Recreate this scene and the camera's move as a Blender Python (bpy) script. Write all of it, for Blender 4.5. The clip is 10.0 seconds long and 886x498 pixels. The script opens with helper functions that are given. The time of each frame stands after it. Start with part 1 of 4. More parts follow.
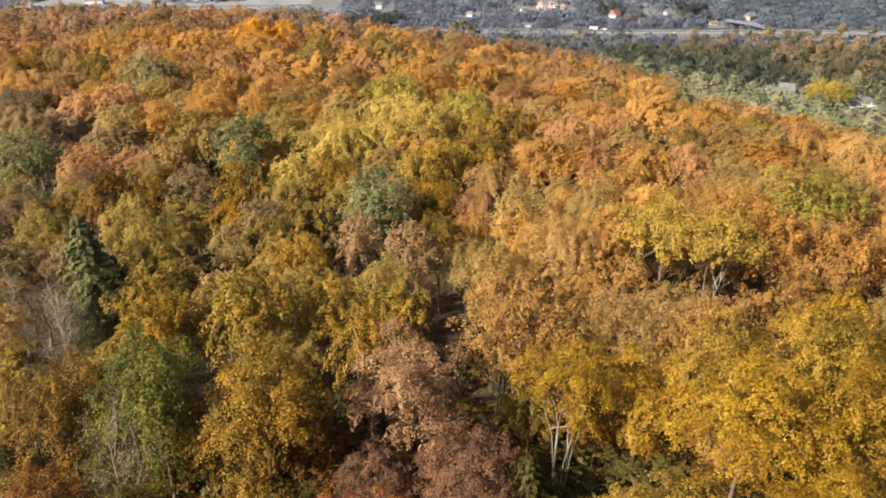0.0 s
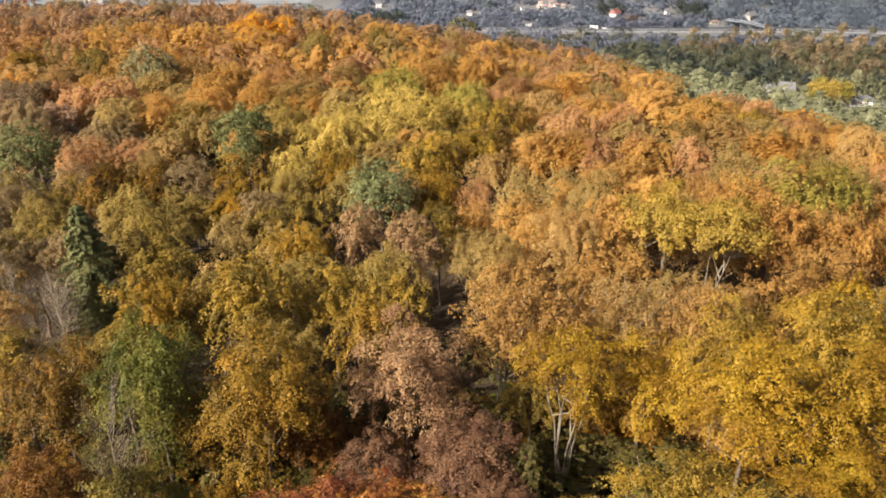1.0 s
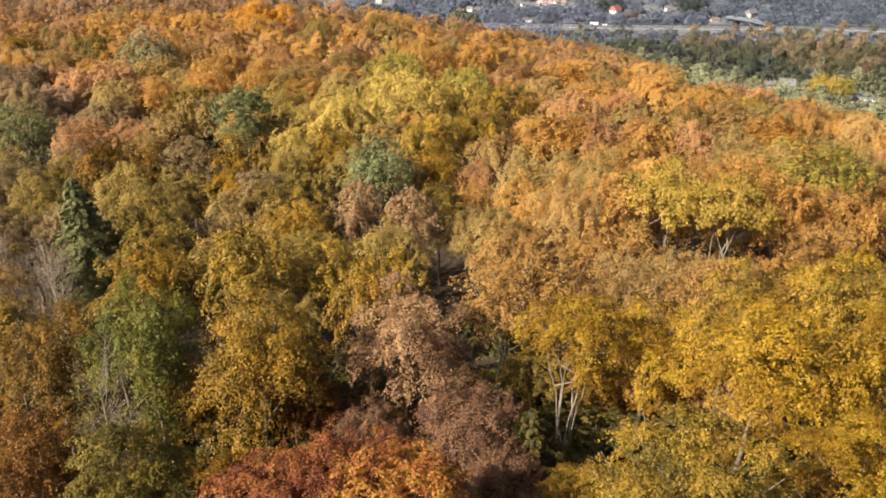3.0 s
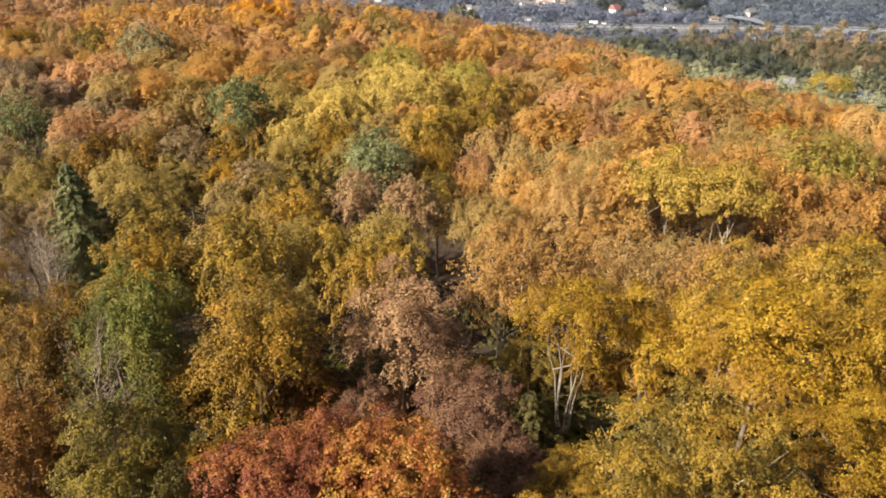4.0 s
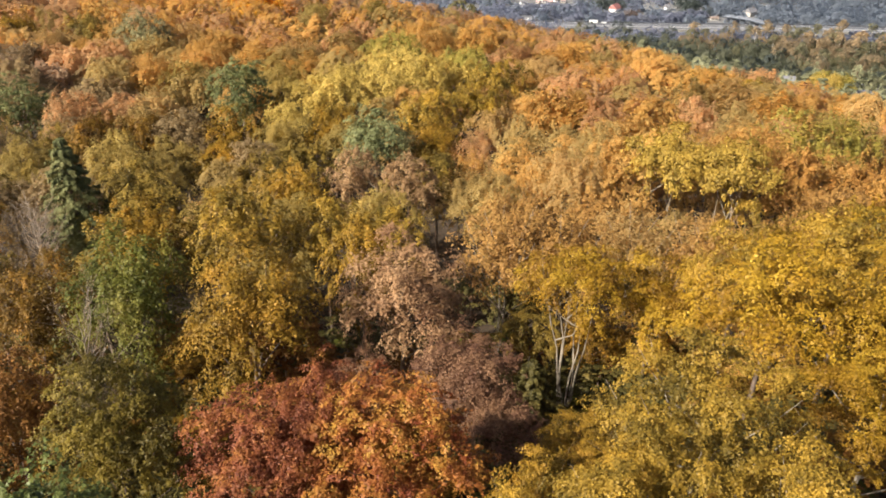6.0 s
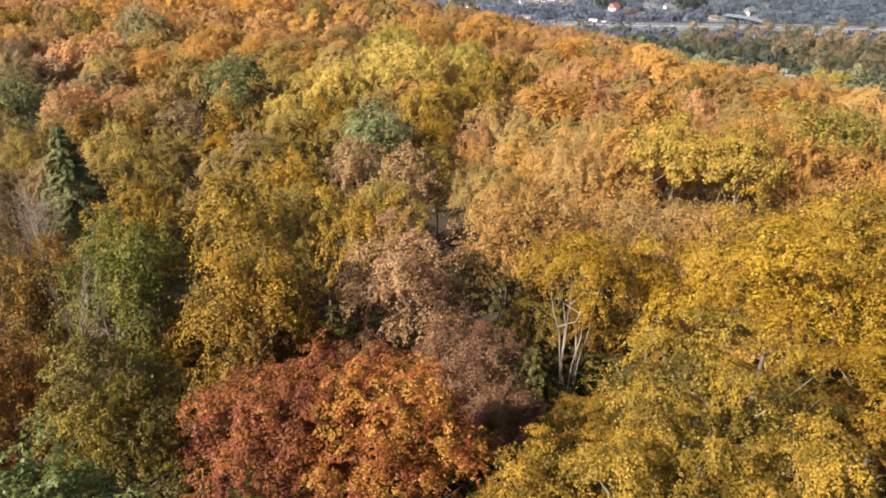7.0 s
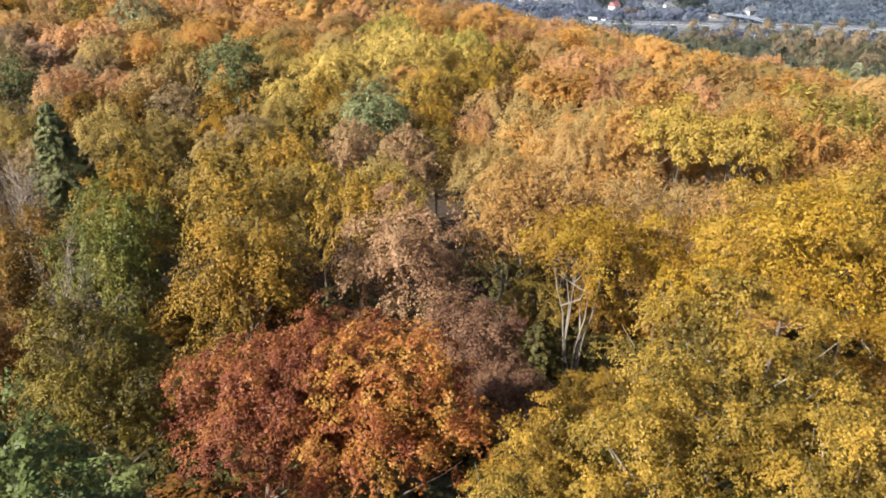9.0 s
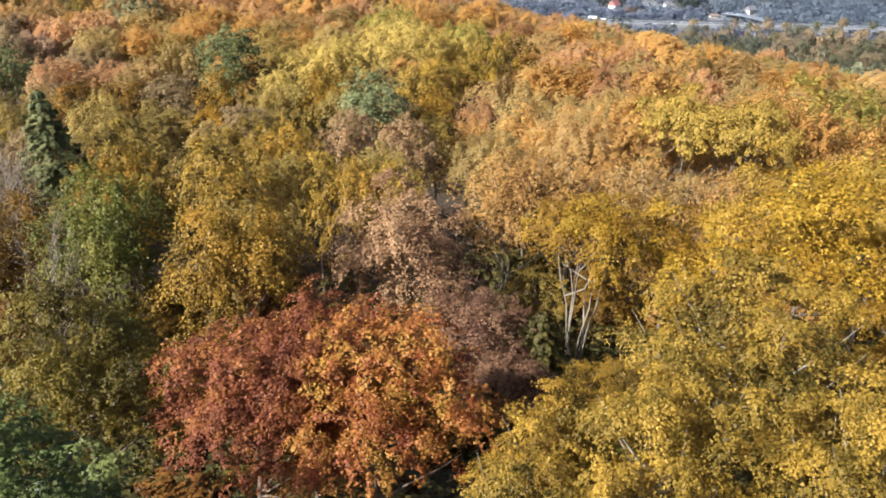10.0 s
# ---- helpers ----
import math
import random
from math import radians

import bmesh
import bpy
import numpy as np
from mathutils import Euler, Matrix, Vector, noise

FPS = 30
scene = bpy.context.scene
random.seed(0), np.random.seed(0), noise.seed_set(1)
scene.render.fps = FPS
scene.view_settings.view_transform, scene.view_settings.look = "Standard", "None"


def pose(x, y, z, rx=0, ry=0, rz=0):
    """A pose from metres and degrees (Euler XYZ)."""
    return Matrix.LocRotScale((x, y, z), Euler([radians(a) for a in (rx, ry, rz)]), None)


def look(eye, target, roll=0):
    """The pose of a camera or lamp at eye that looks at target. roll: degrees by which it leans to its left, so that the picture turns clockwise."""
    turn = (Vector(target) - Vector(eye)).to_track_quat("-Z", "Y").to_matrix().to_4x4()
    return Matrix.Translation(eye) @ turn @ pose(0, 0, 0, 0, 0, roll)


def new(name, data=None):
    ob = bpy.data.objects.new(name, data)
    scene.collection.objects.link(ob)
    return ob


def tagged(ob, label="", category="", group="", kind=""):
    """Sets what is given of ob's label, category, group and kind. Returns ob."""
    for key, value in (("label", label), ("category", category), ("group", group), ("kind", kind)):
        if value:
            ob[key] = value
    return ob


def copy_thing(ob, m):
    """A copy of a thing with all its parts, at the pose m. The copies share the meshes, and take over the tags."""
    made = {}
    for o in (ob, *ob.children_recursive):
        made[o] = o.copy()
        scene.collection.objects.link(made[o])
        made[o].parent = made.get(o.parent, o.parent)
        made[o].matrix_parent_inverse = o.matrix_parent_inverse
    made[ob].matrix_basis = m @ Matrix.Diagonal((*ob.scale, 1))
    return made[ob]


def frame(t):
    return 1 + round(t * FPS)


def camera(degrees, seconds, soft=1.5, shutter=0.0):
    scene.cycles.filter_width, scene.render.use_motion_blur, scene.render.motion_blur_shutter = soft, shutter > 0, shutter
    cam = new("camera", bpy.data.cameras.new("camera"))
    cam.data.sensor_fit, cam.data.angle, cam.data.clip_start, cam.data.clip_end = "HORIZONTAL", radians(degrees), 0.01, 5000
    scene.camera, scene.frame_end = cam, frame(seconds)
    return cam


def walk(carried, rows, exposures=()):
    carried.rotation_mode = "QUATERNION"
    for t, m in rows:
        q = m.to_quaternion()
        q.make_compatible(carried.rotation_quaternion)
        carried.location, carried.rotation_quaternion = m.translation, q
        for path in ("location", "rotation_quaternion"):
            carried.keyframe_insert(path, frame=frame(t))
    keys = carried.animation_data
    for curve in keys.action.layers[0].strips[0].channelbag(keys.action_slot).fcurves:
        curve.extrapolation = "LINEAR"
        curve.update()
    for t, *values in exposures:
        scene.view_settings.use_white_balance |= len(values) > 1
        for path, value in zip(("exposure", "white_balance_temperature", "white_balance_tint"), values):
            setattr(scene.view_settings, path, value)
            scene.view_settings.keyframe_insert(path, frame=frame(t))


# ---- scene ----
cam = camera(58.0, 10.0, soft=1.85)
PATH = [
    (0, (0.361, -1.013, 53.886), (0.355, 0.746, 52.934), -0.6),
    (0.5, (0.176, -1.051, 53.111), (0.171, 0.709, 52.161), -0.5),
    (1, (0.117, -1.086, 52.195), (0.112, 0.673, 51.244), -0.5),
    (1.5, (0.028, -1.142, 51.219), (0.024, 0.618, 50.268), -0.4),
    (2, (-0.044, -1.253, 50.409), (-0.048, 0.506, 49.457), -0.3),
    (2.5, (-0.115, -1.291, 49.611), (-0.118, 0.467, 48.658), -0.2),
    (4, (0.025, -1.397, 46.736), (0.026, 0.361, 45.784), 0.0),
    (4.5, (0.065, -1.39, 45.682), (0.066, 0.37, 44.731), 0.1),
    (5, (0.07, -1.438, 44.748), (0.072, 0.322, 43.798), 0.1),
    (5.5, (0.051, -1.447, 43.897), (0.053, 0.314, 42.948), 0.2),
    (7, (-0.249, -1.32, 41.453), (-0.243, 0.441, 40.506), 0.3),
    (7.5, (-0.335, -1.226, 40.744), (-0.328, 0.535, 39.796), 0.4),
    (8, (-0.379, -0.972, 39.924), (-0.371, 0.789, 38.976), 0.5),
    (8.5, (-0.393, -0.547, 39.058), (-0.384, 1.214, 38.111), 0.7),
    (9, (-0.384, -0.041, 38.196), (-0.373, 1.721, 37.249), 0.7),
    (9.5, (-0.352, 0.583, 37.297), (-0.339, 2.344, 36.35), 0.8),
    (10, (-0.46, 1.377, 36.259), (-0.446, 3.139, 35.312), 0.9),
]
walk(cam, [(t, look(eye, target, roll)) for t, eye, target, roll in PATH],
     exposures=[(0, 1.07, 6300, 10), (5.5, 1.20, 6120, 10), (7.5, 1.24, 5920, 10), (10, 1.34, 5380, 8)])

# ---- light ----
SUN_FROM = Vector((-0.68, -0.44, 0.60)).normalized()
sun_data = bpy.data.lights.new("sun", "SUN")
sun_data.energy, sun_data.angle, sun_data.color = 5.0, radians(0.6), (1.0, 0.88, 0.72)
sun = new("sun", sun_data)
sun.matrix_world = look(SUN_FROM * 300, (0, 0, 0))
world = bpy.data.worlds.new("sky")
scene.world = world
world.use_nodes = True
sky = world.node_tree.nodes.new("ShaderNodeTexSky")
sky.sky_type, sky.sun_disc = "NISHITA", False
sky.sun_elevation = math.asin(SUN_FROM.z)
sky.sun_rotation = math.atan2(SUN_FROM.x, SUN_FROM.y)
sky.air_density, sky.dust_density, sky.ozone_density = 1.0, 5.0, 0.4
world.node_tree.links.new(sky.outputs[0], world.node_tree.nodes["Background"].inputs[0])
world.node_tree.nodes["Background"].inputs[1].default_value = 0.058


# ---- materials ----
def node_material(name):
    m = bpy.data.materials.new(name)
    m.use_nodes = True
    return m, m.node_tree.nodes, m.node_tree.links, m.node_tree.nodes["Principled BSDF"]


def ramp(nodes, stops):
    r = nodes.new("ShaderNodeValToRGB")
    while len(r.color_ramp.elements) < len(stops):
        r.color_ramp.elements.new(0.5)
    for e, (p, c) in zip(r.color_ramp.elements, stops):
        e.position, e.color = p, (*c, 1)
    return r


def leaf_material(name, a, b, c, patch=0.35, gloss=0.56, through_leaf=0.30, fleck=0.55):
    """Leaves that shade from colour a over b to c, in patches over the crown and from leaf to leaf."""
    m, nodes, links, bsdf = node_material(name)
    where = nodes.new("ShaderNodeTexCoord")
    tree = nodes.new("ShaderNodeObjectInfo")
    shift = nodes.new("ShaderNodeVectorMath")
    shift.operation = "ADD"
    links.new(where.outputs["Object"], shift.inputs[0])
    links.new(tree.outputs["Location"], shift.inputs[1])
    patches = nodes.new("ShaderNodeTexNoise")
    patches.inputs["Scale"].default_value, patches.inputs["Detail"].default_value = patch, 3
    links.new(shift.outputs[0], patches.inputs["Vector"])
    leaf = nodes.new("ShaderNodeNewGeometry")
    mix = nodes.new("ShaderNodeMath")
    mix.operation, mix.inputs[1].default_value = "MULTIPLY_ADD", 0.20
    links.new(leaf.outputs["Random Per Island"], mix.inputs[0])
    low = nodes.new("ShaderNodeMath")
    low.operation, low.inputs[1].default_value, low.inputs[2].default_value = "MULTIPLY_ADD", 2.1, -0.68
    links.new(patches.outputs[0], low.inputs[0])
    links.new(low.outputs[0], mix.inputs[2])
    r = ramp(nodes, [(0.12, a), (0.48, b), (0.9, c)])
    links.new(mix.outputs[0], r.inputs[0])
    hue = nodes.new("ShaderNodeHueSaturation")
    spread = nodes.new("ShaderNodeMapRange")
    spread.inputs[3].default_value, spread.inputs[4].default_value = 0.86, 1.06
    links.new(tree.outputs["Random"], spread.inputs[0])
    links.new(spread.outputs[0], hue.inputs["Value"])
    links.new(r.outputs[0], hue.inputs["Color"])
    # Random speckle painted into the colour for dark gaps between twigs
    gap_noise = nodes.new("ShaderNodeTexNoise")
    gap_noise.inputs["Scale"].default_value, gap_noise.inputs["Detail"].default_value = 3.2, 3
    links.new(leaf.outputs["Position"], gap_noise.inputs["Vector"])
    spots = ramp(nodes, [(0.36, (0.52, 0.50, 0.46)), (0.60, (1.13, 1.13, 1.09))])
    links.new(gap_noise.outputs[0], spots.inputs[0])
    flecked = nodes.new("ShaderNodeMix")
    flecked.data_type, flecked.blend_type = "RGBA", "MULTIPLY"
    flecked.inputs[0].default_value = fleck
    links.new(hue.outputs[0], flecked.inputs[6])
    links.new(spots.outputs[0], flecked.inputs[7])
    tint = flecked.outputs[2]
    bsdf.inputs["Roughness"].default_value = gloss
    bsdf.inputs["Specular IOR Level"].default_value = 0.24
    links.new(tint, bsdf.inputs["Base Color"])
    back = nodes.new("ShaderNodeBsdfTranslucent")
    links.new(tint, back.inputs["Color"])
    both = nodes.new("ShaderNodeMixShader")
    both.inputs[0].default_value = through_leaf
    links.new(bsdf.outputs[0], both.inputs[1])
    links.new(back.outputs[0], both.inputs[2])
    links.new(both.outputs[0], nodes["Material Output"].inputs[0])
    return m


def plain_material(name, a, b, scale=3.0, rough=0.8, bump=0.2, metal=0.0):
    """A surface that varies between two colours at two scales, with a fine relief."""
    m, nodes, links, bsdf = node_material(name)
    where = nodes.new("ShaderNodeNewGeometry")
    big = nodes.new("ShaderNodeTexNoise")
    big.inputs["Scale"].default_value, big.inputs["Detail"].default_value = scale, 8
    big.inputs["Roughness"].default_value = 0.65
    links.new(where.outputs["Position"], big.inputs["Vector"])
    r = ramp(nodes, [(0.34, a), (0.66, b)])
    links.new(big.outputs[0], r.inputs[0])
    links.new(r.outputs[0], bsdf.inputs["Base Color"])
    bsdf.inputs["Roughness"].default_value, bsdf.inputs["Metallic"].default_value = rough, metal
    if bump:
        fine = nodes.new("ShaderNodeTexNoise")
        fine.inputs["Scale"].default_value, fine.inputs["Detail"].default_value = scale * 6, 4
        links.new(where.outputs["Position"], fine.inputs["Vector"])
        bm = nodes.new("ShaderNodeBump")
        bm.inputs["Strength"].default_value = bump
        links.new(fine.outputs[0], bm.inputs["Height"])
        links.new(bm.outputs[0], bsdf.inputs["Normal"])
    return m


LEAVES = {
    "gold": leaf_material("leaves_gold", (0.157, 0.079, 0.007), (0.321, 0.186, 0.013), (0.431, 0.281, 0.025)),
    # Distant amber, orange and rust: haze painted in by flatter, bluer tones
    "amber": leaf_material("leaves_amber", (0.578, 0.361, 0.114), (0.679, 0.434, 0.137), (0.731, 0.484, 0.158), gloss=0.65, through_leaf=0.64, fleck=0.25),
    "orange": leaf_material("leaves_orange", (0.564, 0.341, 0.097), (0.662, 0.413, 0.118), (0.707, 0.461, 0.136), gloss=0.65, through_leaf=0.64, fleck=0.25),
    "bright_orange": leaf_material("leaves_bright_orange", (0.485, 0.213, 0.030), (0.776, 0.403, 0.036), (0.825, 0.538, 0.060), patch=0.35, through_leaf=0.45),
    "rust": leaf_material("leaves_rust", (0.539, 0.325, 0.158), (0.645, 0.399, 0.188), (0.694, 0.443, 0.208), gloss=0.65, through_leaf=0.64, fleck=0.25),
    "red": leaf_material("leaves_red", (0.131, 0.038, 0.018), (0.228, 0.073, 0.029), (0.351, 0.149, 0.033), patch=0.7),
    "red_orange": leaf_material("leaves_red_orange", (0.205, 0.050, 0.018), (0.377, 0.146, 0.030), (0.521, 0.314, 0.053), patch=0.7),
    "yellow": leaf_material("leaves_yellow", (0.257, 0.182, 0.031), (0.401, 0.271, 0.046), (0.483, 0.331, 0.059), fleck=0.6),
    "yellow_olive": leaf_material("leaves_yellow_olive", (0.121, 0.086, 0.014), (0.311, 0.201, 0.026), (0.451, 0.278, 0.035)),
    "yellow_green": leaf_material("leaves_yellow_green", (0.250, 0.228, 0.050), (0.380, 0.316, 0.064), (0.500, 0.384, 0.080), through_leaf=0.42, fleck=0.35),
    "olive": leaf_material("leaves_olive", (0.105, 0.076, 0.017), (0.229, 0.160, 0.030), (0.363, 0.241, 0.041)),
    "dark_rust": leaf_material("leaves_dark_rust", (0.091, 0.036, 0.008), (0.190, 0.086, 0.016), (0.274, 0.129, 0.027)),
    "tawny": leaf_material("leaves_tawny", (0.225, 0.118, 0.035), (0.391, 0.22, 0.062), (0.492, 0.293, 0.084), through_leaf=0.34, fleck=0.7),
    "soft_yellow": leaf_material("leaves_soft_yellow", (0.381, 0.275, 0.061), (0.566, 0.417, 0.099), (0.675, 0.500, 0.132), through_leaf=0.38, fleck=0.5),
    # Haze of the far slope painted into both leaf colours
    "pale_rust": leaf_material("leaves_hazy_rust", (0.440, 0.299, 0.189), (0.516, 0.353, 0.223), (0.562, 0.394, 0.245), gloss=0.65, through_leaf=0.64, fleck=0.25),
    "pale_gold": leaf_material("leaves_hazy_gold", (0.405, 0.296, 0.111), (0.511, 0.376, 0.140), (0.569, 0.419, 0.161), gloss=0.65, through_leaf=0.64, fleck=0.25),
    "dusty_pink": leaf_material("leaves_dusty_pink", (0.23, 0.14, 0.068), (0.37, 0.232, 0.112), (0.46, 0.305, 0.145), through_leaf=0.36, fleck=0.5),
    "russet": leaf_material("leaves_russet", (0.280, 0.135, 0.036), (0.450, 0.238, 0.059), (0.550, 0.319, 0.081), through_leaf=0.36, fleck=0.5),
    "dim_olive": leaf_material("leaves_dim_olive", (0.067, 0.051, 0.008), (0.160, 0.120, 0.017), (0.266, 0.192, 0.026)),
    # Near-black green: shade under the trees put into the leaf colour
    "shade_green": leaf_material("leaves_shade_green", (0.04, 0.036, 0.011), (0.09, 0.076, 0.02), (0.16, 0.12, 0.03), through_leaf=0.15),
    # Olive lightened and flattened to carry distance haze
    "dusty_olive": leaf_material("leaves_hazy_olive", (0.337, 0.253, 0.076), (0.438, 0.328, 0.097), (0.499, 0.373, 0.112), gloss=0.65, through_leaf=0.64, fleck=0.25),
    "olive_gold": leaf_material("leaves_olive_gold", (0.106, 0.066, 0.008), (0.276, 0.166, 0.017), (0.419, 0.231, 0.026)),
    "olive_brown": leaf_material("leaves_olive_brown", (0.075, 0.042, 0.006), (0.180, 0.101, 0.011), (0.301, 0.145, 0.016)),
    "oak_green": leaf_material("leaves_oak_green", (0.073, 0.094, 0.028), (0.146, 0.173, 0.047), (0.263, 0.270, 0.078), gloss=0.42),
    "green": leaf_material("leaves_green", (0.079, 0.09, 0.031), (0.158, 0.168, 0.058), (0.252, 0.245, 0.089)),
    "leaf_green": leaf_material("leaves_leaf_green", (0.056, 0.065, 0.010), (0.121, 0.123, 0.018), (0.212, 0.185, 0.030)),
    "teal": leaf_material("leaves_teal", (0.126, 0.14, 0.056), (0.215, 0.23, 0.094), (0.326, 0.32, 0.132)),
    "pale_green": leaf_material("leaves_pale_green", (0.17, 0.16, 0.08), (0.27, 0.25, 0.12), (0.38, 0.33, 0.16)),
    "pink": leaf_material("leaves_pink", (0.221, 0.117, 0.062), (0.362, 0.213, 0.106), (0.449, 0.280, 0.142)),
    "purple_brown": leaf_material("leaves_purple_brown", (0.117, 0.055, 0.034), (0.200, 0.107, 0.060), (0.275, 0.154, 0.080)),
    # Tan and browns evened out in tone as painted haze
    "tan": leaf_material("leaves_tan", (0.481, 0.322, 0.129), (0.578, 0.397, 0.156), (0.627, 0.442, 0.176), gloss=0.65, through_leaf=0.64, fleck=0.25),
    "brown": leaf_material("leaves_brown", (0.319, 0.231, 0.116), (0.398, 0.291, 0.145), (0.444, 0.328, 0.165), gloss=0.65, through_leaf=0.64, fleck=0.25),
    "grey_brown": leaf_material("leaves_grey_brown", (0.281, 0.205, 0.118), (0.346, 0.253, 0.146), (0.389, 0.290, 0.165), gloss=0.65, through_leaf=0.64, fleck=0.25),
    "spruce": leaf_material("needles_spruce", (0.121, 0.132, 0.053), (0.190, 0.196, 0.078), (0.282, 0.267, 0.108), patch=0.35, gloss=0.8, through_leaf=0.25, fleck=0.3),
    "pine": leaf_material("needles_pine", (0.176, 0.185, 0.103), (0.264, 0.268, 0.151), (0.352, 0.348, 0.196), patch=0.09, through_leaf=0.3, fleck=0.2),
    # Valley trees: haze painted into pale, bluish, low-contrast colours
    "valley_grey": leaf_material("twigs_valley_haze_grey", (0.267, 0.289, 0.365), (0.338, 0.361, 0.447), (0.407, 0.429, 0.516), patch=0.06, through_leaf=0.72, gloss=0.8, fleck=0.1),
    "valley_dark": leaf_material("twigs_valley_haze_dark", (0.252, 0.289, 0.343), (0.298, 0.341, 0.403), (0.344, 0.392, 0.456), patch=0.06, through_leaf=0.72, gloss=0.8, fleck=0.1),
    "valley_green": leaf_material("leaves_valley_haze_green", (0.249, 0.258, 0.181), (0.294, 0.307, 0.214), (0.349, 0.358, 0.250), patch=0.1, through_leaf=0.75, gloss=0.8, fleck=0.1),
    "valley_teal": leaf_material("leaves_valley_haze_teal", (0.159, 0.191, 0.173), (0.191, 0.223, 0.2), (0.223, 0.254, 0.227), patch=0.1, through_leaf=0.75, gloss=0.8, fleck=0.1),
    "valley_haze_gold": leaf_material("leaves_valley_haze_gold", (0.402, 0.329, 0.226), (0.537, 0.432, 0.279), (0.644, 0.509, 0.321), patch=0.1, through_leaf=0.75, gloss=0.8, fleck=0.1),
    "valley_haze_olive": leaf_material("leaves_valley_haze_olive", (0.255, 0.250, 0.162), (0.341, 0.326, 0.201), (0.426, 0.404, 0.241), patch=0.1, through_leaf=0.75, gloss=0.8, fleck=0.1),
    "valley_rust": leaf_material("leaves_valley_haze_rust", (0.267, 0.198, 0.164), (0.314, 0.230, 0.180), (0.344, 0.254, 0.196), patch=0.1, through_leaf=0.66, gloss=0.8, fleck=0.1),
}
BARK_GREY = plain_material("bark_grey", (0.14, 0.115, 0.085), (0.32, 0.27, 0.20), 1.6, 0.85, 0.4)
BARK_BROWN = plain_material("bark_brown", (0.08, 0.055, 0.04), (0.19, 0.14, 0.10), 2.0, 0.9, 0.5)
BARK_PALE = plain_material("bark_pale", (0.42, 0.38, 0.32), (0.62, 0.58, 0.50), 1.2, 0.8, 0.3)
TWIG_GREY = plain_material("twig_grey", (0.18, 0.14, 0.11), (0.32, 0.26, 0.20), 2.5, 0.9, 0.0)
ASPHALT = plain_material("asphalt", (0.14, 0.14, 0.145), (0.20, 0.20, 0.205), 0.4, 0.85, 0.1)
CONCRETE = plain_material("concrete", (0.085, 0.10, 0.12), (0.13, 0.15, 0.17), 0.5, 0.8, 0.2)
STEEL = plain_material("steel", (0.08, 0.095, 0.12), (0.12, 0.135, 0.165), 1.0, 0.5, 0.0, 0.3)
WHITE_PAINT = plain_material("white_paint", (0.66, 0.66, 0.65), (0.76, 0.76, 0.75), 0.6, 0.5, 0.05)
PLASTER = plain_material("plaster", (0.32, 0.30, 0.27), (0.42, 0.40, 0.36), 0.6, 0.85, 0.1)
ROOF_RED = plain_material("roof_red", (0.26, 0.10, 0.09), (0.36, 0.15, 0.13), 0.8, 0.8, 0.2)
ROOF_PINK = plain_material("roof_dull_pink", (0.24, 0.17, 0.165), (0.34, 0.25, 0.24), 0.8, 0.8, 0.2)
ROOF_GREY = plain_material("roof_grey", (0.12, 0.12, 0.13), (0.18, 0.18, 0.19), 0.8, 0.8, 0.2)
ROOF_BROWN = plain_material("roof_brown", (0.12, 0.09, 0.075), (0.22, 0.17, 0.14), 0.8, 0.8, 0.2)
DARK_GLASS = plain_material("dark_glass", (0.03, 0.035, 0.04), (0.05, 0.055, 0.06), 1.0, 0.15, 0.0)
RUBBER = plain_material("rubber", (0.015, 0.015, 0.015), (0.03, 0.03, 0.03), 2.0, 0.8, 0.0)


def ground_material():
    m, nodes, links, bsdf = node_material("leaf_litter_and_grass")
    where = nodes.new("ShaderNodeNewGeometry")
    fine = nodes.new("ShaderNodeTexNoise")
    fine.inputs["Scale"].default_value, fine.inputs["Detail"].default_value = 1.3, 8
    links.new(where.outputs["Position"], fine.inputs["Vector"])
    # Litter colour darkened to deepen the shade between the trees
    litter = ramp(nodes, [(0.3, (0.02, 0.014, 0.008)), (0.55, (0.045, 0.028, 0.013)), (0.75, (0.08, 0.05, 0.022))])
    links.new(fine.outputs[0], litter.inputs[0])
    broad = nodes.new("ShaderNodeTexNoise")
    broad.inputs["Scale"].default_value, broad.inputs["Detail"].default_value = 0.011, 6
    links.new(where.outputs["Position"], broad.inputs["Vector"])
    # Valley floor greyed to match the haze-tinted trees on it
    meadow = ramp(nodes, [(0.35, (0.12, 0.12, 0.12)), (0.55, (0.14, 0.14, 0.138)), (0.72, (0.20, 0.20, 0.19))])
    links.new(broad.outputs[0], meadow.inputs[0])
    parts = nodes.new("ShaderNodeSeparateXYZ")
    links.new(where.outputs["Position"], parts.inputs[0])
    low = nodes.new("ShaderNodeMapRange")
    low.inputs[1].default_value, low.inputs[2].default_value = -115, -138
    links.new(parts.outputs[2], low.inputs[0])
    mix = nodes.new("ShaderNodeMix")
    mix.data_type = "RGBA"
    links.new(low.outputs[0], mix.inputs[0])
    links.new(litter.outputs[0], mix.inputs[6])
    links.new(meadow.outputs[0], mix.inputs[7])
    links.new(mix.outputs[2], bsdf.inputs["Base Color"])
    bsdf.inputs["Roughness"].default_value = 0.95
    bump = nodes.new("ShaderNodeBump")
    bump.inputs["Strength"].default_value, bump.inputs["Distance"].default_value = 0.6, 0.3
    links.new(fine.outputs[0], bump.inputs["Height"])
    links.new(bump.outputs[0], bsdf.inputs["Normal"])
    return m


# ---- the lie of the land ----
VALLEY = -147.0


def soft(v, s):
    return s * np.logaddexp(0, v / s)


